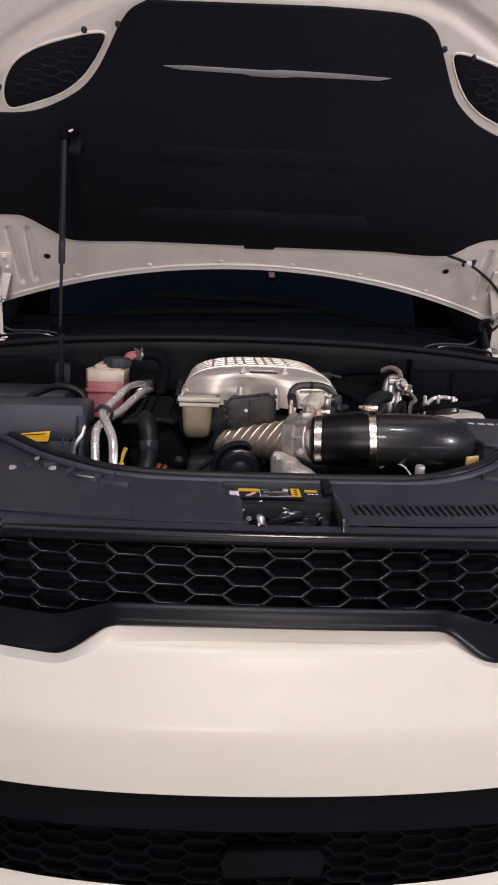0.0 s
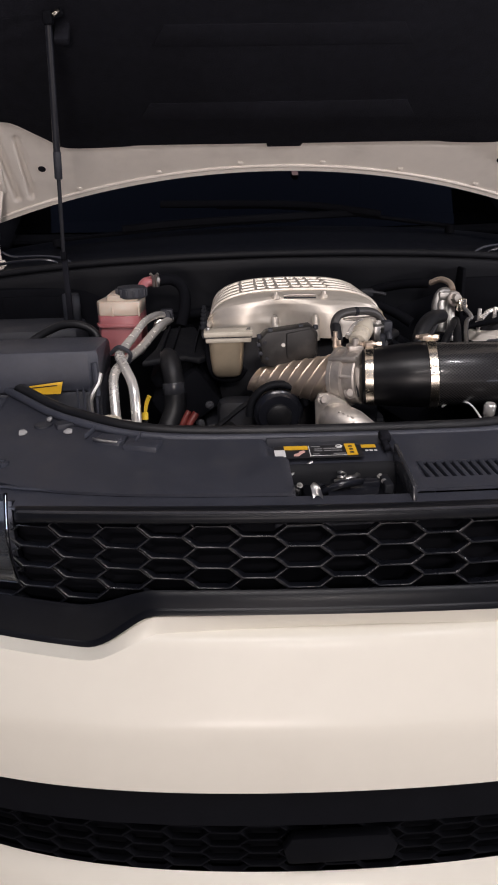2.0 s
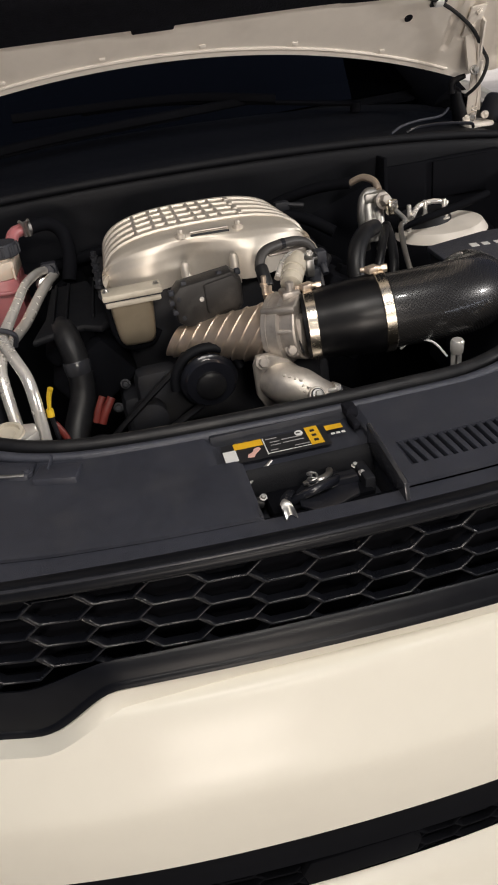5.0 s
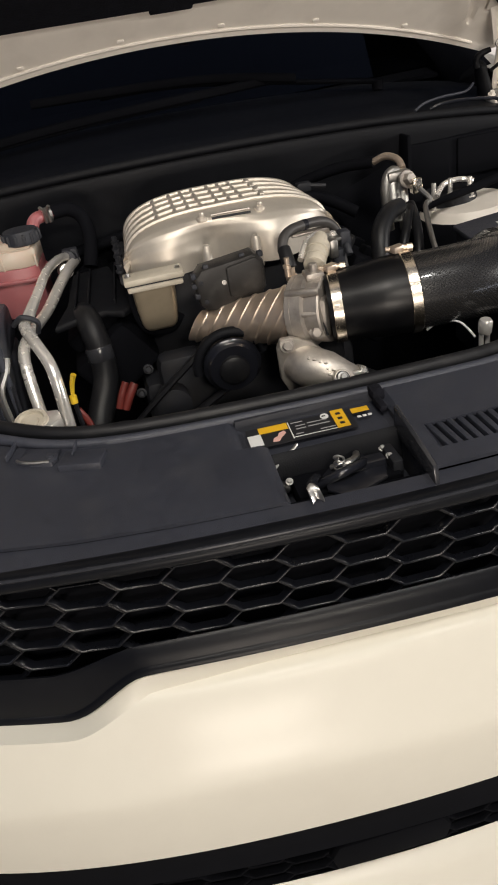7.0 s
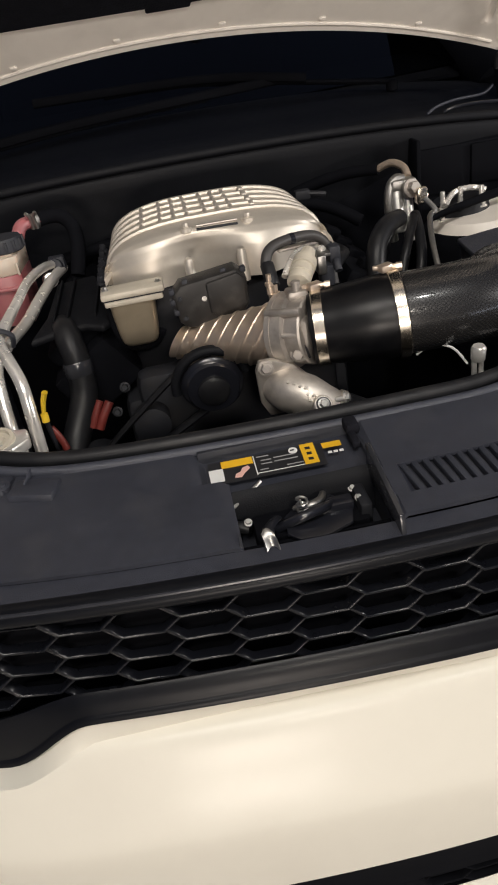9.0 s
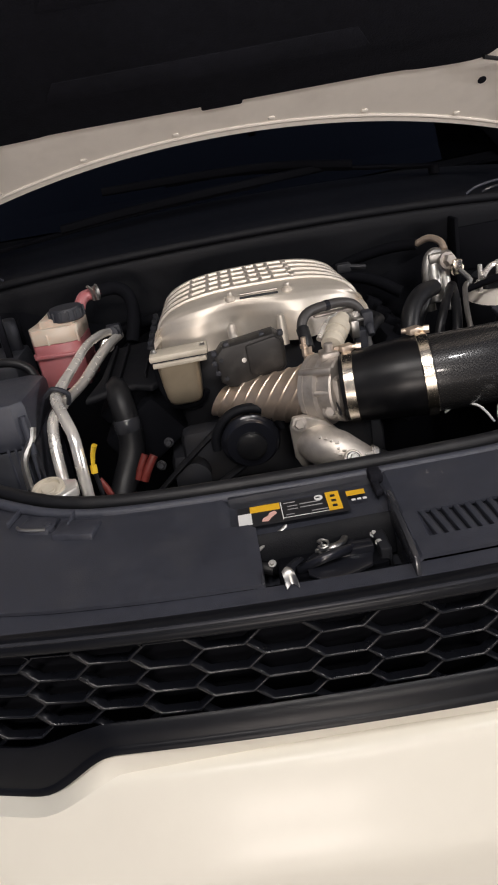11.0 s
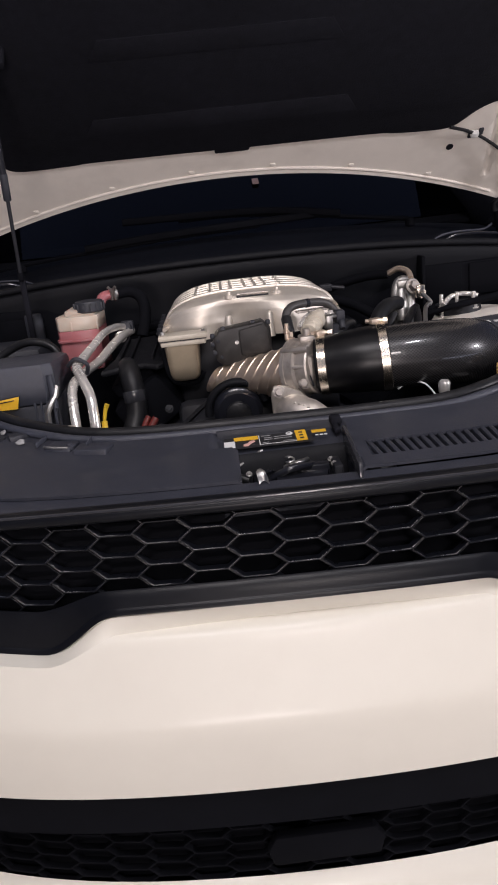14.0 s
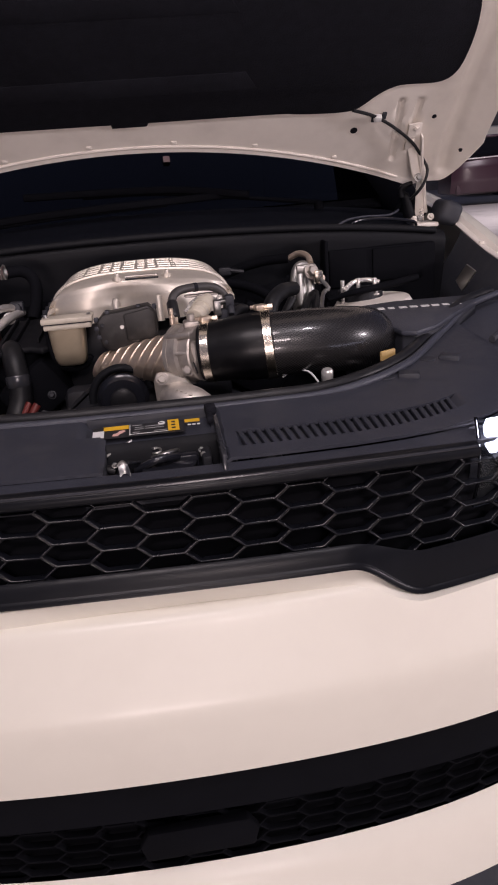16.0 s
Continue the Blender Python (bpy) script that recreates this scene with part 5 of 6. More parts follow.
part("bolt", bolt((0.095, 1.4440, 1.0512), (0.1, -0.8, 0.6), 0.0060, 0.008), ZINC, neck)
part("small_screw", join(cyl((0.112, 1.458, 1.046), (0.130, 1.450, 1.050), 0.0042, 10), bolt((0.128, 1.451, 1.050), (0.9, -0.3, 0.3), 0.0062, 0.008)), ALU, neck, "bare screw end")
for row in range(3):
    for k in range(5 if row == 1 else 4):
        c = Vector((0.0545 + 0.0074 * k + 0.001 * row, 1.4800 - 0.0051 * k - 0.0052 * row, 1.0768 - 0.0021 * k - 0.0072 * row))
        part("cast_mark", box(c, (0.0042 + 0.0016 * ((k + row) % 2), 0.0048, 0.0046 - 0.0014 * (k % 3 == 1)), 0.0009, Matrix.Rotation(radians(-22), 4, "Z") @ Matrix.Rotation(radians(-50 + 9 * row), 4, "X"), 1), BRIGHTCAST, neck)
part("hose", tube([(0.122, 1.468, 1.026), (0.160, 1.465, 1.002), (0.20, 1.48, 0.95), (0.22, 1.42, 0.88)], 0.026, 16), RUBBER, neck, "black coolant hose")

# front drive: pulley and belt
drive = thing("belt_drive", (-0.045, 1.6, 0.9), "black drive pulleys and ribbed belt", "pulley")
part("main_pulley", lathe([(0.028, 0), (0.040, 0.03), (0.043, 0.10), (0.040, 0.14), (0.046, 0.18), (0.049, 0.25), (0.044, 0.32), (0.044, 0.8), (0.050, 0.86), (0.050, 1.0), (0.040, 1.04)], (-0.048, 1.575, 1.042), (-0.048, 1.64, 1.046), 40), GLOSS, drive)
part("pulley_hub", lathe([(0.020, 0), (0.025, 0.2), (0.026, 1)], (-0.048, 1.566, 1.040), (-0.048, 1.585, 1.042), 32), RUBBER, drive, "plain black hub cap")
part("shroud", tube([(-0.048 + 0.058 * math.cos(radians(t)), 1.592, 1.043 + 0.058 * math.sin(radians(t))) for t in range(15, 186, 17)], 0.010, 12, 3, 0.8), COWL, drive, "black pulley guard")
part("belt", tube([(-0.08, 1.60, 1.085), (-0.13, 1.605, 1.045), (-0.19, 1.61, 0.995), (-0.24, 1.615, 0.95)], 0.011, 8, 5, 0.45), RUBBER, drive)
part("lower_belt", tube([(-0.06, 1.60, 1.000), (-0.14, 1.61, 0.95), (-0.22, 1.615, 0.90)], 0.011, 8, 5, 0.45), RUBBER, drive)
part("idler", lathe([(0.02, 0), (0.034, 0.05), (0.034, 0.9), (0.03, 1)], (-0.25, 1.60, 0.93), (-0.25, 1.64, 0.93), 32), DARK, drive)
part("tensioner", lathe([(0.015, 0), (0.03, 0.1), (0.03, 0.9), (0.02, 1)], (-0.155, 1.60, 0.985), (-0.155, 1.64, 0.985), 28), DARK, drive)
for p in ((-0.185, 1.62, 1.055), (-0.205, 1.61, 1.02)):
    part("bolt", bolt(p, (0, -1, 0.3), 0.006, 0.010), DARK, drive)

# purge valve and vacuum hoses beside the lid
purge = thing("purge_valve", (0.13, 1.62, 1.15), "cream purge valve with looped black vacuum hoses", "valve")
part("valve_body", lathe([(0.008, 0), (0.0165, 0.03), (0.0175, 0.08), (0.0175, 0.2), (0.0160, 0.21), (0.0160, 0.25), (0.0175, 0.26), (0.0175, 0.42), (0.0162, 0.43), (0.0162, 0.47), (0.0185, 0.48), (0.0185, 0.70), (0.014, 0.73), (0.011, 1)], (0.101, 1.572, 1.184), (0.135, 1.64, 1.208), 24), CREAM, purge)
part("bracket", join(box((0.138, 1.645, 1.200), (0.06, 0.024, 0.006), 0.002), box((0.150, 1.632, 1.19), (0.014, 0.03, 0.03), 0.003)), ZINC, purge)
part("loop_hose", tube([(0.066, 1.600, 1.185), (0.064, 1.612, 1.212), (0.078, 1.630, 1.228), (0.115, 1.650, 1.230), (0.150, 1.665, 1.224), (0.170, 1.672, 1.205), (0.174, 1.668, 1.178), (0.174, 1.65, 1.145)], 0.0082, 12), LOOPHOSE, purge, "black vacuum hose")
part("hose_sleeve", cyl((0.066, 1.578, 1.186), (0.064, 1.606, 1.212), 0.0105, 14), RUBBER, purge)
part("hose_band", cyl((0.108, 1.647, 1.230), (0.116, 1.650, 1.230), 0.0088, 14), GLOSS, purge)
part("second_hose", tube([(0.088, 1.60, 1.19), (0.105, 1.625, 1.205), (0.13, 1.655, 1.208), (0.165, 1.68, 1.19)], 0.0055, 8), ALU, purge, "bare metal line")
part("connector", join(box((0.160, 1.640, 1.168), (0.022, 0.026, 0.034), 0.004), box((0.176, 1.655, 1.180), (0.02, 0.02, 0.02), 0.003)), MATTE, purge, "black plug")
part("harness", tube([(0.172, 1.66, 1.16), (0.20, 1.70, 1.17), (0.22, 1.76, 1.16), (0.21, 1.85, 1.15)], 0.009, 10), RUBBER, purge)
part("pin", cyl((0.108, 1.578, 1.190), (0.104, 1.566, 1.168), 0.0032, 10), ALU, purge, "bare pin")
part("rear_plate", box((0.128, 1.668, 1.212), (0.075, 0.016, 0.005), 0.002, Matrix.Rotation(radians(8), 4, "Z")), GREYCAST, purge, "cast mounting plate")
part("black_plug", join(box((0.176, 1.648, 1.196), (0.018, 0.024, 0.028), 0.004), cyl((0.176, 1.634, 1.19), (0.176, 1.62, 1.176), 0.006, 10)), MATTE, purge, "black plug")
part("brass_nipple", lathe([(0.005, 0), (0.005, 0.4), (0.0068, 0.45), (0.0068, 0.6), (0.0042, 0.65), (0.0042, 1)], (0.060, 1.577, 1.176), (0.060, 1.577, 1.206), 10), PEWTER, purge, "brass nipple")
for p in ((0.122, 1.648, 1.204), (0.158, 1.648, 1.204)):
    part("nut", bolt(p, (0, 0, 1), 0.005, 0.007), ALU, purge)

# breather elbow, heater fittings and the lines behind the intake
fitting = thing("heater_fitting", (0.40, 1.95, 1.05), "cluster of metal heater pipe fittings with a black hose", "fitting")
part("elbow_hose", tube([(0.262, 1.70, 1.09), (0.263, 1.715, 1.138), (0.275, 1.738, 1.170), (0.303, 1.772, 1.186), (0.338, 1.81, 1.184)], [0.016, 0.0165, 0.0165, 0.0165, 0.015], 18), RUBBER, fitting, "black rubber elbow")
part("valve_block", join(cyl((0.378, 1.93, 1.12), (0.382, 1.955, 1.195), 0.014, 16), cyl((0.40, 1.93, 1.10), (0.402, 1.955, 1.19), 0.012, 16), box((0.395, 1.955, 1.205), (0.05, 0.03, 0.022), 0.006)), ZINC, fitting)
part("big_nut", bolt((0.402, 1.930, 1.200), (0.2, -1, 0.3), 0.0125, 0.022), GREYCAST, fitting)
part("small_nut", bolt((0.424, 1.940, 1.180), (0.3, -1, 0.3), 0.009, 0.018), PEWTER, fitting)
part("top_pipe", tube([(0.372, 2.03, 1.225), (0.392, 2.01, 1.236), (0.408, 1.985, 1.230), (0.41, 1.965, 1.215)], 0.0075, 10), PEWTER, fitting, "bare metal pipe")
part("left_pipe", tube([(0.372, 1.95, 1.10), (0.366, 1.95, 1.17), (0.372, 1.955, 1.203), (0.385, 1.96, 1.214), (0.398, 1.962, 1.212)], 0.0105, 12), ZINC, fitting)
# Hose coloured almost black to paint the shade behind the engine.
part("rear_hose", tube([(0.372, 2.03, 1.225), (0.30, 2.08, 1.215), (0.20, 2.12, 1.18), (0.12, 2.13, 1.12)], 0.012, 12), NIGHT, fitting, "black heater hose")
part("support_rod", tube([(0.418, 1.90, 1.185), (0.432, 1.88, 1.166), (0.417, 1.87, 1.158), (0.395, 1.80, 1.13), (0.384, 1.74, 1.095)], 0.0052, 8, 3), ZINC, fitting, "bent metal support rod")
for pts, r in (([(0.33, 1.80, 1.05), (0.35, 1.82, 1.11), (0.375, 1.86, 1.14), (0.40, 1.91, 1.15)], 0.009), ([(0.36, 1.80, 1.02), (0.385, 1.83, 1.09), (0.40, 1.88, 1.13), (0.41, 1.93, 1.15)], 0.010), ([(0.30, 1.82, 1.03), (0.31, 1.84, 1.10), (0.345, 1.88, 1.15)], 0.010)):
    part("lower_hose", tube(pts, r, 12), RUBBER, fitting, "black rubber hose")
part("clip", box((0.415, 1.91, 1.19), (0.02, 0.02, 0.03), 0.003), STEEL, fitting)

# ---------------------------------------------------------------- the bay beside the intake: tower, air box
tower = thing("strut_tower", (0.58, 2.02, 0.9), "white painted strut tower top with studs", "strut tower")
part("dome", lathe([(0.13, 0), (0.117, 0.55), (0.104, 0.85), (0.092, 0.97), (0.05, 1.0)], (0.59, 2.03, 0.95), (0.582, 2.03, 1.110), 40), WHITE_IN, tower)
# Added dark collar; blacks out the tower's side below its white top.
part("dark_collar", lathe([(0.134, 0), (0.122, 0.6), (0.116, 0.95), (0.110, 1.0)], (0.59, 2.03, 0.95), (0.583, 2.03, 1.086), 40), NIGHT, tower, "added near-black collar over the tower's lower side")
part("mount_ring", lathe([(0.05, 0), (0.06, 0.2), (0.056, 1), (0.04, 1)], (0.556, 2.055, 1.10), (0.555, 2.055, 1.128), 32), DARK, tower, "black rubber-topped mount")
for x, y in ((0.500, 2.015), (0.545, 2.03), (0.582, 2.012)):
    part("stud", join(cyl((x, y, 1.10), (x, y, 1.160), 0.0052, 10), bolt((x, y, 1.118), (0, 0, 1), 0.009, 0.010)), ALU, tower)
part("brace_bar", tube([(0.449, 1.965, 1.124), (0.53, 1.985, 1.134), (0.62, 2.015, 1.139), (0.705, 2.045, 1.146)], [0.006, 0.008, 0.009, 0.009], 10), NIGHT, tower, "black brace bar")
part("loop_pipe", tube([(0.50, 2.0, 1.135), (0.53, 2.03, 1.150), (0.57, 2.04, 1.152), (0.60, 2.03, 1.145)], 0.006, 8), ALU, tower)

airbox = thing("air_box", (0.6, 1.7, 1.0), "satin black air box lid with pale lettering bars", "air box")
AB = [(0.43, 1.70), (0.440, 1.80), (0.574, 1.832), (0.745, 1.818), (0.735, 1.748), (0.635, 1.640), (0.565, 1.555), (0.51, 1.515), (0.485, 1.53), (0.478, 1.60), (0.46, 1.66)]
part("lid", slab(AB, 1.120, 1.131, 0.004), PLASTIC, airbox, "satin black lid")
part("box", slab([(0.57 + (x - 0.57) * 0.96, 1.68 + (y - 1.68) * 0.96) for x, y in AB], 0.90, 1.121, 0.004), MATTE, airbox, "black box")
for k, w in enumerate((0.017, 0.015, 0.019, 0.018, 0.02, 0.018, 0.016, 0.018)):
    x = 0.507 + 0.0232 * k
    part("lettering_bar", box((x + w / 2, 1.753 - 0.143 * (x - 0.507), 1.1315), (w * 0.86, 0.015 if k else 0.02, 0.0014), 0, Matrix.Rotation(radians(-8), 4, "Z")), PAPER, airbox, "pale unreadable lettering", 0)
part("tag", box((0.432, 1.452, 1.106), (0.034, 0.006, 0.022), 0.002, Matrix.Rotation(radians(25), 4, "Z")), KRAFT, airbox, "tan paper tag")
part("heat_shield", slab([(0.47, 1.70), (0.475, 1.78), (0.505, 1.77), (0.54, 1.62), (0.49, 1.55)], 1.10, 1.116, 0.004), MATTE, airbox)
part("side_bracket", slab([(1.66, 1.12), (1.60, 1.165), (1.55, 1.155), (1.62, 1.10)], 0.70, 0.704, 0.001, lambda a, b, c: Vector((c + 0.05, a + 0.25, b + 0.03))), ZINC, airbox, "bare metal bracket")

cap2 = thing("service_valve", (0.32, 1.437, 1.05), "small service valve with a pale plastic cap", "valve")
part("cap", lathe([(0.009, 0), (0.0105, 0.1), (0.0105, 0.85), (0.008, 1)], (0.316, 1.432, 1.078), (0.316, 1.430, 1.100), 18), ALU, cap2)
part("post", join(cyl((0.311, 1.433, 1.00), (0.311, 1.433, 1.08), 0.004, 10), cyl((0.321, 1.433, 1.00), (0.321, 1.433, 1.08), 0.004, 10)), ALU, cap2)
part("line", tube([(0.305, 1.44, 1.07), (0.29, 1.46, 1.09), (0.265, 1.475, 1.092), (0.245, 1.48, 1.08)], 0.0018, 8), PAPER, cap2, "thin pale line")

# ---------------------------------------------------------------- the other side: coolant tank, pipes, fuse box
tank = thing("coolant_reservoir", (-0.375, 1.93, 1.05), "translucent coolant reservoir half full of pink coolant", "reservoir")
TK = [(-0.438, 1.905), (-0.430, 1.882), (-0.358, 1.874), (-0.338, 1.882), (-0.332, 1.965), (-0.348, 1.995), (-0.42, 1.995)]
part("lower_half", slab([(x, y) for x, y in TK], 1.10, 1.192, 0.002), FLUID, tank, "pink coolant showing through")
part("seam", slab([(-0.385 + (x + 0.385) * 1.07, 1.935 + (y - 1.935) * 1.10) for x, y in TK], 1.166, 1.173, 0.002), FLUID, tank, "moulded seam")
part("upper_half", slab(TK, 1.192, 1.224, 0.003), TANK, tank, "milky upper half")
part("shoulder", slab([(-0.415, 1.892), (-0.345, 1.884), (-0.340, 1.96), (-0.41, 1.98)], 1.218, 1.238, 0.008), TANK, tank, "milky shoulder")
capr = part("filler_cap", lathe([(0.031, 0), (0.034, 0.1), (0.034, 0.7), (0.031, 0.95), (0.02, 1)], (-0.358, 1.915, 1.228), (-0.358, 1.915, 1.254), 28), MATTE, tank, "black screw cap")
for k in range(14):
    t = 2 * math.pi * k / 14
    part("grip", box((-0.358 + 0.034 * math.cos(t), 1.915 + 0.034 * math.sin(t), 1.240), (0.005, 0.005, 0.018), 0.001), MATTE, capr)
part("vent_neck", tube([(-0.345, 1.965, 1.225), (-0.335, 1.985, 1.248), (-0.318, 2.0, 1.252), (-0.30, 2.01, 1.252)], 0.012, 12), FLUID, tank, "pink outlet neck")
part("spring_clip", join(tube([(-0.312, 1.99, 1.240), (-0.312, 1.985, 1.262), (-0.318, 1.98, 1.272)], 0.0035, 8), tube([(-0.304, 1.99, 1.240), (-0.306, 1.985, 1.262), (-0.300, 1.98, 1.272)], 0.0035, 8), cyl((-0.314, 2.0, 1.252), (-0.302, 2.005, 1.252), 0.0145, 16)), ZINC, tank, "steel spring clip")
# Vent hose made darker than RUBBER, since it lies in shade.
part("vent_hose", tube([(-0.305, 2.01, 1.252), (-0.27, 2.02, 1.252), (-0.245, 2.01, 1.235), (-0.238, 1.98, 1.20), (-0.25, 1.95, 1.15)], 0.014, 14), NIGHT, tank, "black hose")
for k in range(3):
    part("front_rib", box((-0.340 - 0.03 * k, 1.876 + 0.002 * k, 1.202), (0.004, 0.005, 0.022), 0.001), TANK, tank)

pipes = thing("aircon_pipes", (-0.34, 1.6, 1.0), "bare aluminium air-conditioning pipes", "pipe")
P1 = [(-0.290, 1.955, 1.178), (-0.305, 1.91, 1.186), (-0.325, 1.85, 1.184), (-0.342, 1.78, 1.17), (-0.358, 1.715, 1.156), (-0.366, 1.685, 1.146), (-0.350, 1.64, 1.130), (-0.333, 1.60, 1.105), (-0.328, 1.575, 1.06), (-0.328, 1.56, 0.98)]
P2 = [(-0.276, 1.965, 1.165), (-0.292, 1.90, 1.165), (-0.310, 1.84, 1.155), (-0.335, 1.78, 1.135), (-0.362, 1.715, 1.125), (-0.378, 1.67, 1.11), (-0.376, 1.63, 1.07), (-0.37, 1.60, 1.02), (-0.368, 1.59, 0.95)]
part("liquid_pipe", tube(P1, [0.0085] * 4 + [0.0100] * 6, 14), ALU, pipes)
part("suction_pipe", tube(P2, 0.0100, 14), ALU, pipes)
part("clip", tube([(-0.385, 1.70, 1.148), (-0.366, 1.685, 1.164), (-0.345, 1.69, 1.150), (-0.35, 1.70, 1.128)], 0.0045, 8), MATTE, pipes, "black pipe clip")
part("connector", join(cyl((-0.280, 1.97, 1.172), (-0.288, 1.945, 1.176), 0.0145, 16), box((-0.283, 1.96, 1.176), (0.03, 0.02, 0.03), 0.004)), MATTE, pipes, "black quick connector")
part("union", join(cyl((-0.300, 1.925, 1.160), (-0.294, 1.905, 1.163), 0.0135, 14)), ALU, pipes)

dry = thing("pipe_block", (-0.372, 1.53, 0.99), "machined aluminium pipe block with a round cap", "fitting")
part("block", slab([(-0.410, 1.505), (-0.405, 1.548), (-0.37, 1.56), (-0.335, 1.552), (-0.328, 1.52), (-0.35, 1.495), (-0.39, 1.492)], 1.035, 1.053, 0.004), ALU, dry)
part("ring", lathe([(0.024, 0), (0.026, 0.2), (0.025, 1), (0.020, 1.05), (0.0185, 0.5), (0.012, 0.45), (0.010, 0.7)], (-0.374, 1.523, 1.051), (-0.374, 1.521, 1.060), 28), CREAM, dry, "round cap")
part("stem", between((-0.40, 1.51, 0.95), (-0.34, 1.545, 1.037), 0.005), ALU, dry)
part("bracket", tube([(-0.405, 1.535, 1.05), (-0.415, 1.575, 1.085), (-0.402, 1.60, 1.11), (-0.396, 1.61, 1.13)], 0.006, 8, 4, 2.0), ZINC, dry, "bent metal bracket")

dip = thing("oil_dipstick", (-0.307, 1.59, 1.03), "oil dipstick with a yellow plastic handle", "dipstick")
part("handle", join(tube([(-0.312, 1.586, 1.052), (-0.308, 1.59, 1.072), (-0.302, 1.592, 1.086)], [0.006, 0.008, 0.0095], 10, 4, 0.5), cyl((-0.312, 1.584, 1.040), (-0.312, 1.587, 1.054), 0.006, 12)), YPLAST, dip)
part("tube", tube([(-0.312, 1.586, 1.045), (-0.31, 1.60, 0.98), (-0.30, 1.63, 0.88)], 0.004, 8), DARK, dip)

hoses = thing("radiator_hose", (-0.26, 1.7, 1.0), "thick black radiator hose", "hose")
part("hose", tube([(-0.275, 1.775, 1.118), (-0.268, 1.738, 1.120), (-0.262, 1.712, 1.098), (-0.258, 1.70, 1.065), (-0.262, 1.685, 1.02), (-0.285, 1.65, 0.97), (-0.30, 1.60, 0.93)], [0.021, 0.0225, 0.0225, 0.0225, 0.023, 0.023, 0.023], 20), RUBBER, hoses)
part("band", lathe([(0.0232, 0), (0.0245, 0.1), (0.0245, 0.9), (0.0232, 1)], (-0.2605, 1.7035, 1.080), (-0.259, 1.698, 1.056), 24), EDGE, hoses, "glossy sleeve")
for pts, r in (([(-0.312, 1.60, 1.02), (-0.302, 1.598, 1.0), (-0.296, 1.594, 0.98)], 0.006), ([(-0.226, 1.60, 1.050), (-0.238, 1.592, 1.030), (-0.245, 1.588, 1.012)], 0.006), ([(-0.212, 1.60, 1.045), (-0.226, 1.592, 1.026), (-0.236, 1.588, 1.008)], 0.0075)):
    part("red_sleeve", tube(pts, r, 10), RED, hoses, "red rubber sleeve")
part("upper_bracket", slab([(-0.325, 1.71), (-0.30, 1.78), (-0.285, 1.90), (-0.215, 1.91), (-0.190, 1.80), (-0.185, 1.735), (-0.205, 1.718), (-0.235, 1.735), (-0.275, 1.728)], 0, 0.014, 0.005, lambda a, b, c: Vector((a, b, 1.112 + c + 0.16 * (b - 1.71)))), COWL, hoses, "black moulded bracket")
for x in (-0.285, -0.262, -0.215):
    part("bracket_rib", strap((x, 1.75, 1.136), (x + 0.012, 1.89, 1.158), 0.004, 0.012), COWL, hoses)

fuse = thing("fuse_box", (-0.6, 1.68, 0.95), "black plastic fuse box with a yellow warning sticker", "fuse box")
FB = [(-0.80, 1.585), (-0.80, 1.80), (-0.43, 1.815), (-0.400, 1.79), (-0.398, 1.61), (-0.415, 1.592)]
part("lid", slab(FB, 1.098, 1.182, 0.011, lambda a, b, c: Vector((a, b, c - (0.09 * (b - 1.585) if c > 1.14 else 0)))), PLASTIC, fuse, "smooth black lid")
part("base", slab([(x * 0.985 - 0.007, y * 0.985 + 0.026) for x, y in FB], 0.86, 1.10, 0.008), MATTE, fuse, "black base")
for k in range(4):
    part("rib", box((-0.405 - 0.012 * k, 1.600, 1.075), (0.005, 0.014, 0.085), 0.0015), PLASTIC, fuse)
# Bead added on the corner to give its bright upright highlight.
part("edge_highlight", tube([(-0.404, 1.600, 1.155), (-0.403, 1.597, 1.12), (-0.402, 1.594, 1.09)], 0.006, 8), PLASTIC, fuse)
part("sticker", slab([(-0.532, 1.100), (-0.470, 1.100), (-0.464, 1.124), (-0.528, 1.117)], 1.5795, 1.5805, 0, lambda a, b, c: Vector((a, c, b))), YELLOW, fuse, "yellow warning sticker")
part("sticker_print", slab([(-0.524, 1.114), (-0.475, 1.1185), (-0.475, 1.1165), (-0.524, 1.112)], 1.5788, 1.5794, 0, lambda a, b, c: Vector((a, c, b))), INK, fuse, "thin black print")
part("front_tag", slab([(-0.492, 1.078), (-0.456, 1.070), (-0.458, 1.080), (-0.490, 1.089)], 1.47, 1.472, 0, lambda a, b, c: Vector((a, c, b))), PAPER, fuse, "white paper tag")
part("cable", tube([(-0.62, 1.84, 1.12), (-0.55, 1.85, 1.165), (-0.49, 1.84, 1.185), (-0.44, 1.83, 1.17), (-0.42, 1.82, 1.13)], 0.009, 10), RUBBER, fuse, "black cable")

booster = thing("wiring_cover", (-0.62, 2.05, 1.0), "black plastic wiring cover by the firewall", "cover")
part("cover", slab([(-0.78, 1.95), (-0.78, 2.13), (-0.50, 2.13), (-0.50, 1.97)], 1.0, 1.15, 0.02), MATTE, booster)
part("tube", cyl((-0.53, 2.08, 1.13), (-0.53, 2.08, 1.215), 0.022, 20), MATTE, booster)

# lines and loom on the firewall side
loom = thing("wiring_loom", (0.1, 2.1, 1.1), "black wiring loom along the firewall", "cable")
# Loom coloured almost black for the shade along the firewall.
part("loom", tube([(-0.30, 2.11, 1.14), (-0.1, 2.125, 1.16), (0.12, 2.12, 1.17), (0.26, 2.10, 1.16), (0.34, 2.06, 1.12)], 0.013, 10), NIGHT, loom)
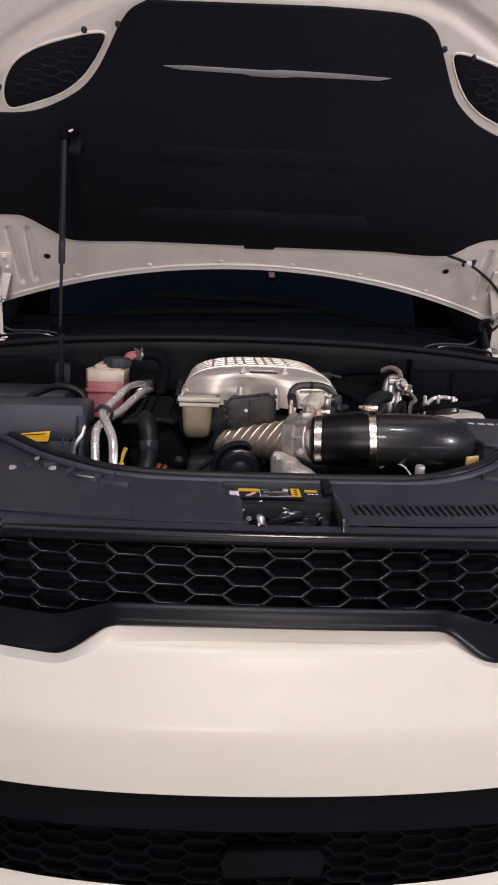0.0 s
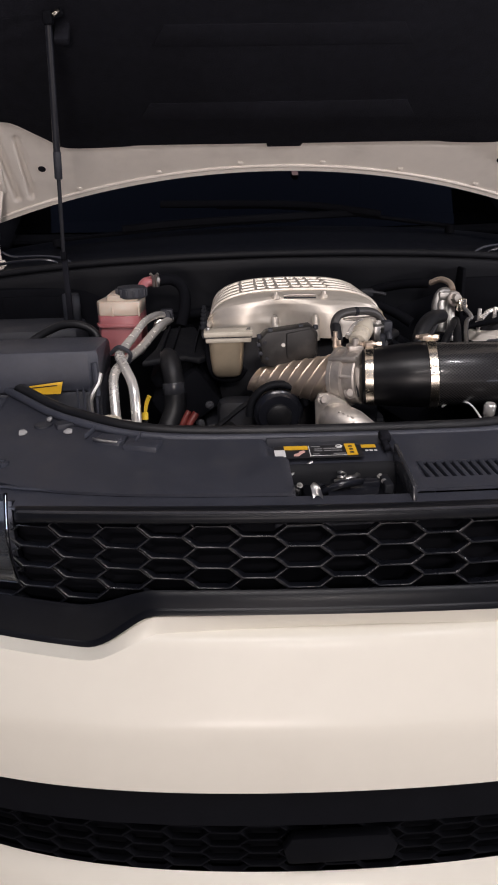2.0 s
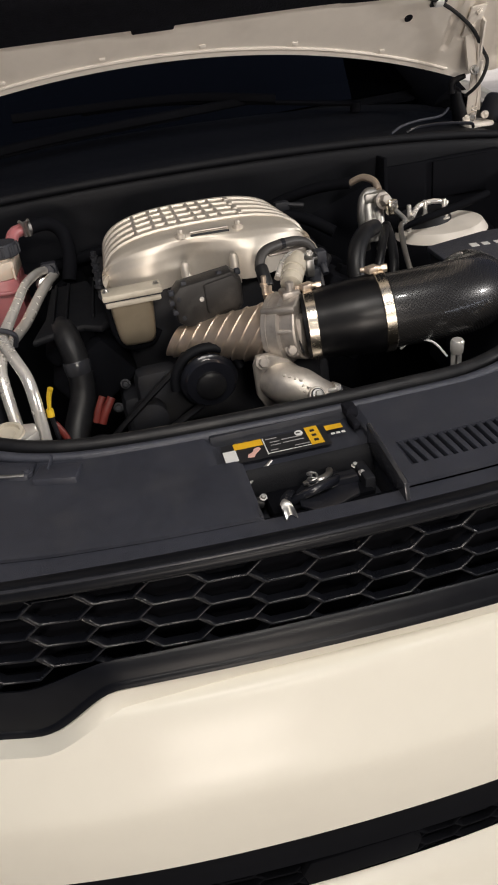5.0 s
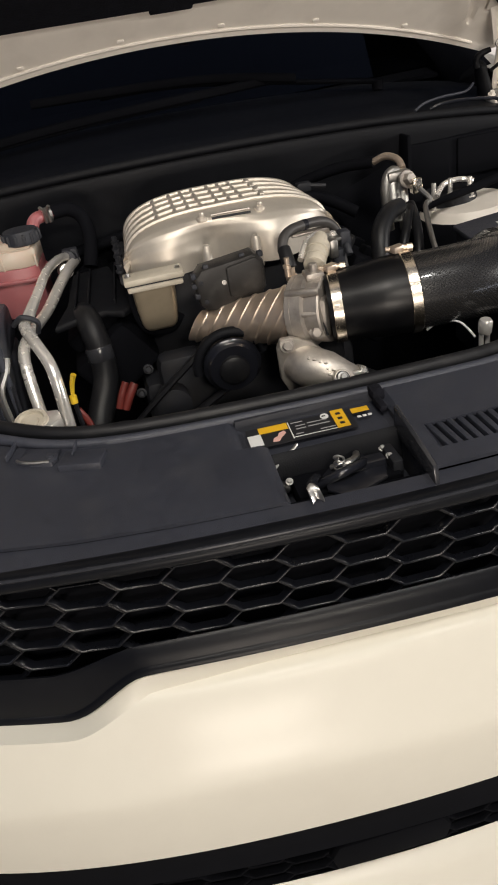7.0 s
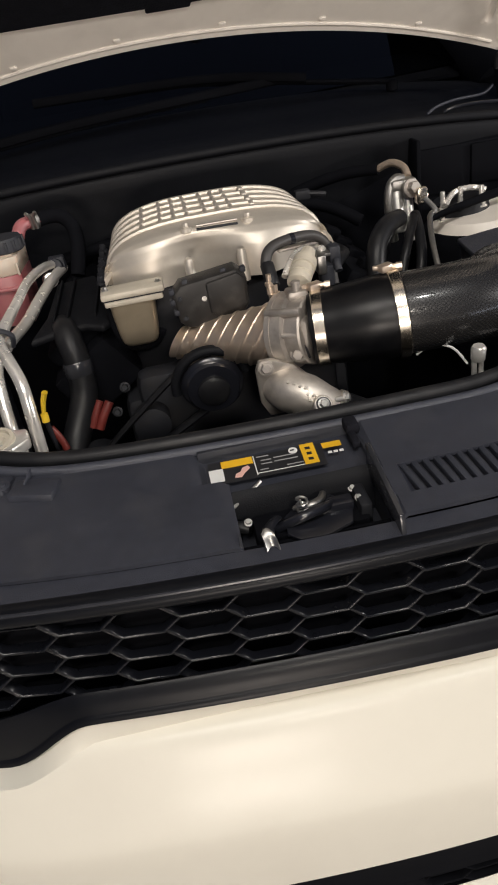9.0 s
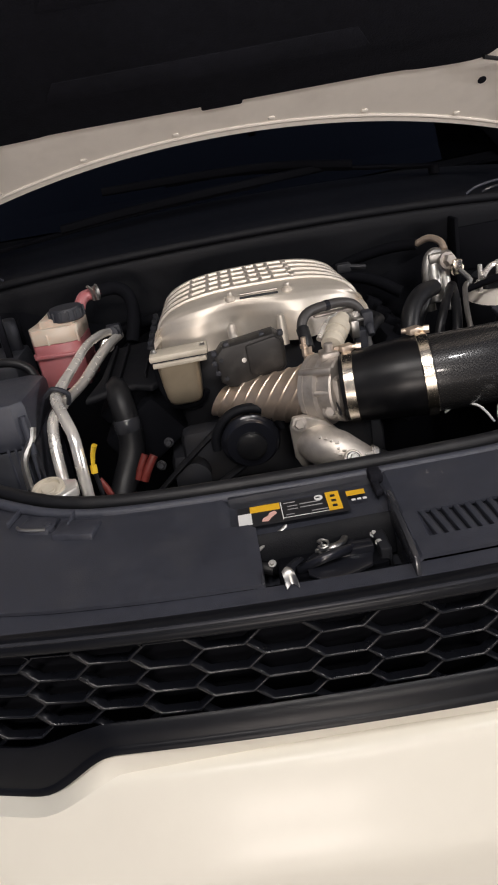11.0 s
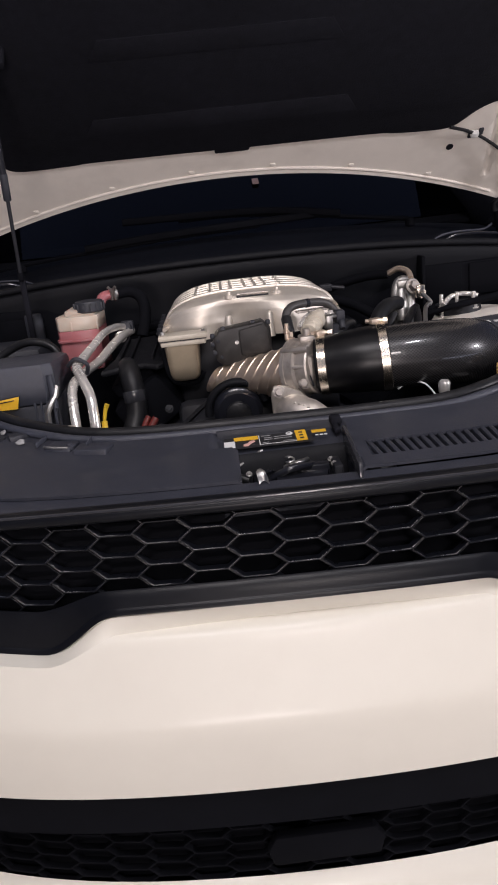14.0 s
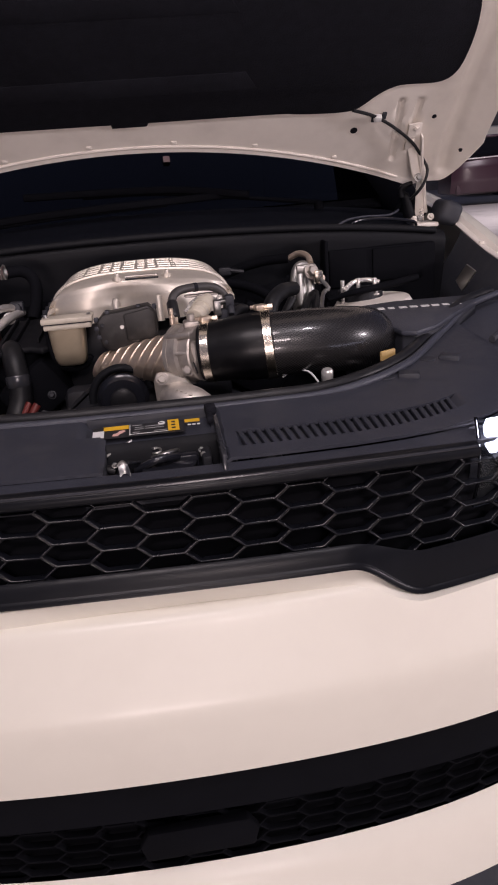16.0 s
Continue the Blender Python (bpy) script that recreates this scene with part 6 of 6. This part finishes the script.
part("plug", join(box((0.205, 1.99, 1.212), (0.03, 0.02, 0.018), 0.003), cyl((0.215, 1.985, 1.214), (0.25, 1.98, 1.208), 0.005, 8)), DARK, loom)


# ---------------------------------------------------------------- the far side of the car park
parked = thing("parked_car", (12.0, 22.0, 0.0), "dark maroon off-road car parked across the floor", "car")


def parked_body(a, b):
    x = 8.9 + 5.0 * a
    prof = [(0.0, 0.30, 0.05), (0.25, 0.55, -0.02), (0.55, 0.85, -0.03), (0.75, 0.98, 0.0), (1.0, 1.04, 0.10)]
    z = float(np.interp(b, [p[0] for p in prof], [p[1] for p in prof]))
    y = float(np.interp(b, [p[0] for p in prof], [p[2] for p in prof]))
    return Vector((x, 21.1 + y + 0.35 * (2 * a - 1) ** 6, 1.3 * z - 0.14 * (2 * a - 1) ** 4 * b))


part("body_side", sheet(parked_body, 40, 24, 0.02), MAROON, parked, "glossy dark maroon flank")
part("core", between((9.0, 21.3, 0.32), (13.8, 22.8, 1.2), 0.1), MAROON, parked)
part("cabin_glass", slab([(9.1, 1.25), (9.5, 1.86), (12.6, 1.86), (13.4, 1.25)], 21.3, 22.7, 0.08, lambda a, b, c: Vector((a, c, b))), GRAPHITE, parked, "dark side glass")
part("roof", between((9.4, 21.36, 1.84), (12.65, 22.64, 1.92), 0.03), MAROON, parked)
part("waist_strip", tube([(9.1, 21.16, 1.30), (10.5, 21.09, 1.33), (12.0, 21.09, 1.33), (13.6, 21.16, 1.29)], 0.02, 8, 4), ALU, parked, "bright waist strip")
for x in (11.1, 13.2):
    wheel = part("wheel", lathe([(0.05, 0), (0.27, 0.3), (0.27, 1), (0.05, 0.9)], (x, 21.3, 0.4), (x, 21.08, 0.4), 28), ZINC, parked, "alloy rim")
    part("tyre", lathe([(0.26, 0), (0.39, 0.05), (0.4, 0.3), (0.4, 0.8), (0.38, 0.97), (0.26, 1)], (x, 21.33, 0.4), (x, 21.09, 0.4), 36), TYRE, wheel, "black tyre")
van = thing("parked_van", (14.0, 27.0, 0.0), "white van parked behind the maroon car", "van")
part("body", between((11.6, 26.0, 0.3), (16.4, 28.0, 2.3), 0.15), WHITE, van)
part("window", between((12.0, 25.97, 1.25), (13.3, 26.02, 1.95), 0.02), GRAPHITE, van, "dark side window")
part("window", between((13.6, 25.97, 1.25), (15.2, 26.02, 1.95), 0.02), GRAPHITE, van, "dark side window")
for x in (12.6, 15.4):
    wheel = part("wheel", lathe([(0.05, 0), (0.22, 0.3), (0.22, 1), (0.05, 0.9)], (x, 26.2, 0.34), (x, 25.95, 0.34), 28), ZINC, van, "steel rim")
    part("tyre", lathe([(0.22, 0), (0.33, 0.05), (0.34, 0.3), (0.34, 0.8), (0.32, 0.97), (0.22, 1)], (x, 26.23, 0.34), (x, 25.96, 0.34), 36), TYRE, wheel, "black tyre")
wall = part("wall_far", between((-30, 34.0, 0.0), (40, 34.3, 5.0), 0), WALL, smooth=0)
tagged(wall, "grey concrete wall at the far end", "wall", kind="structure")
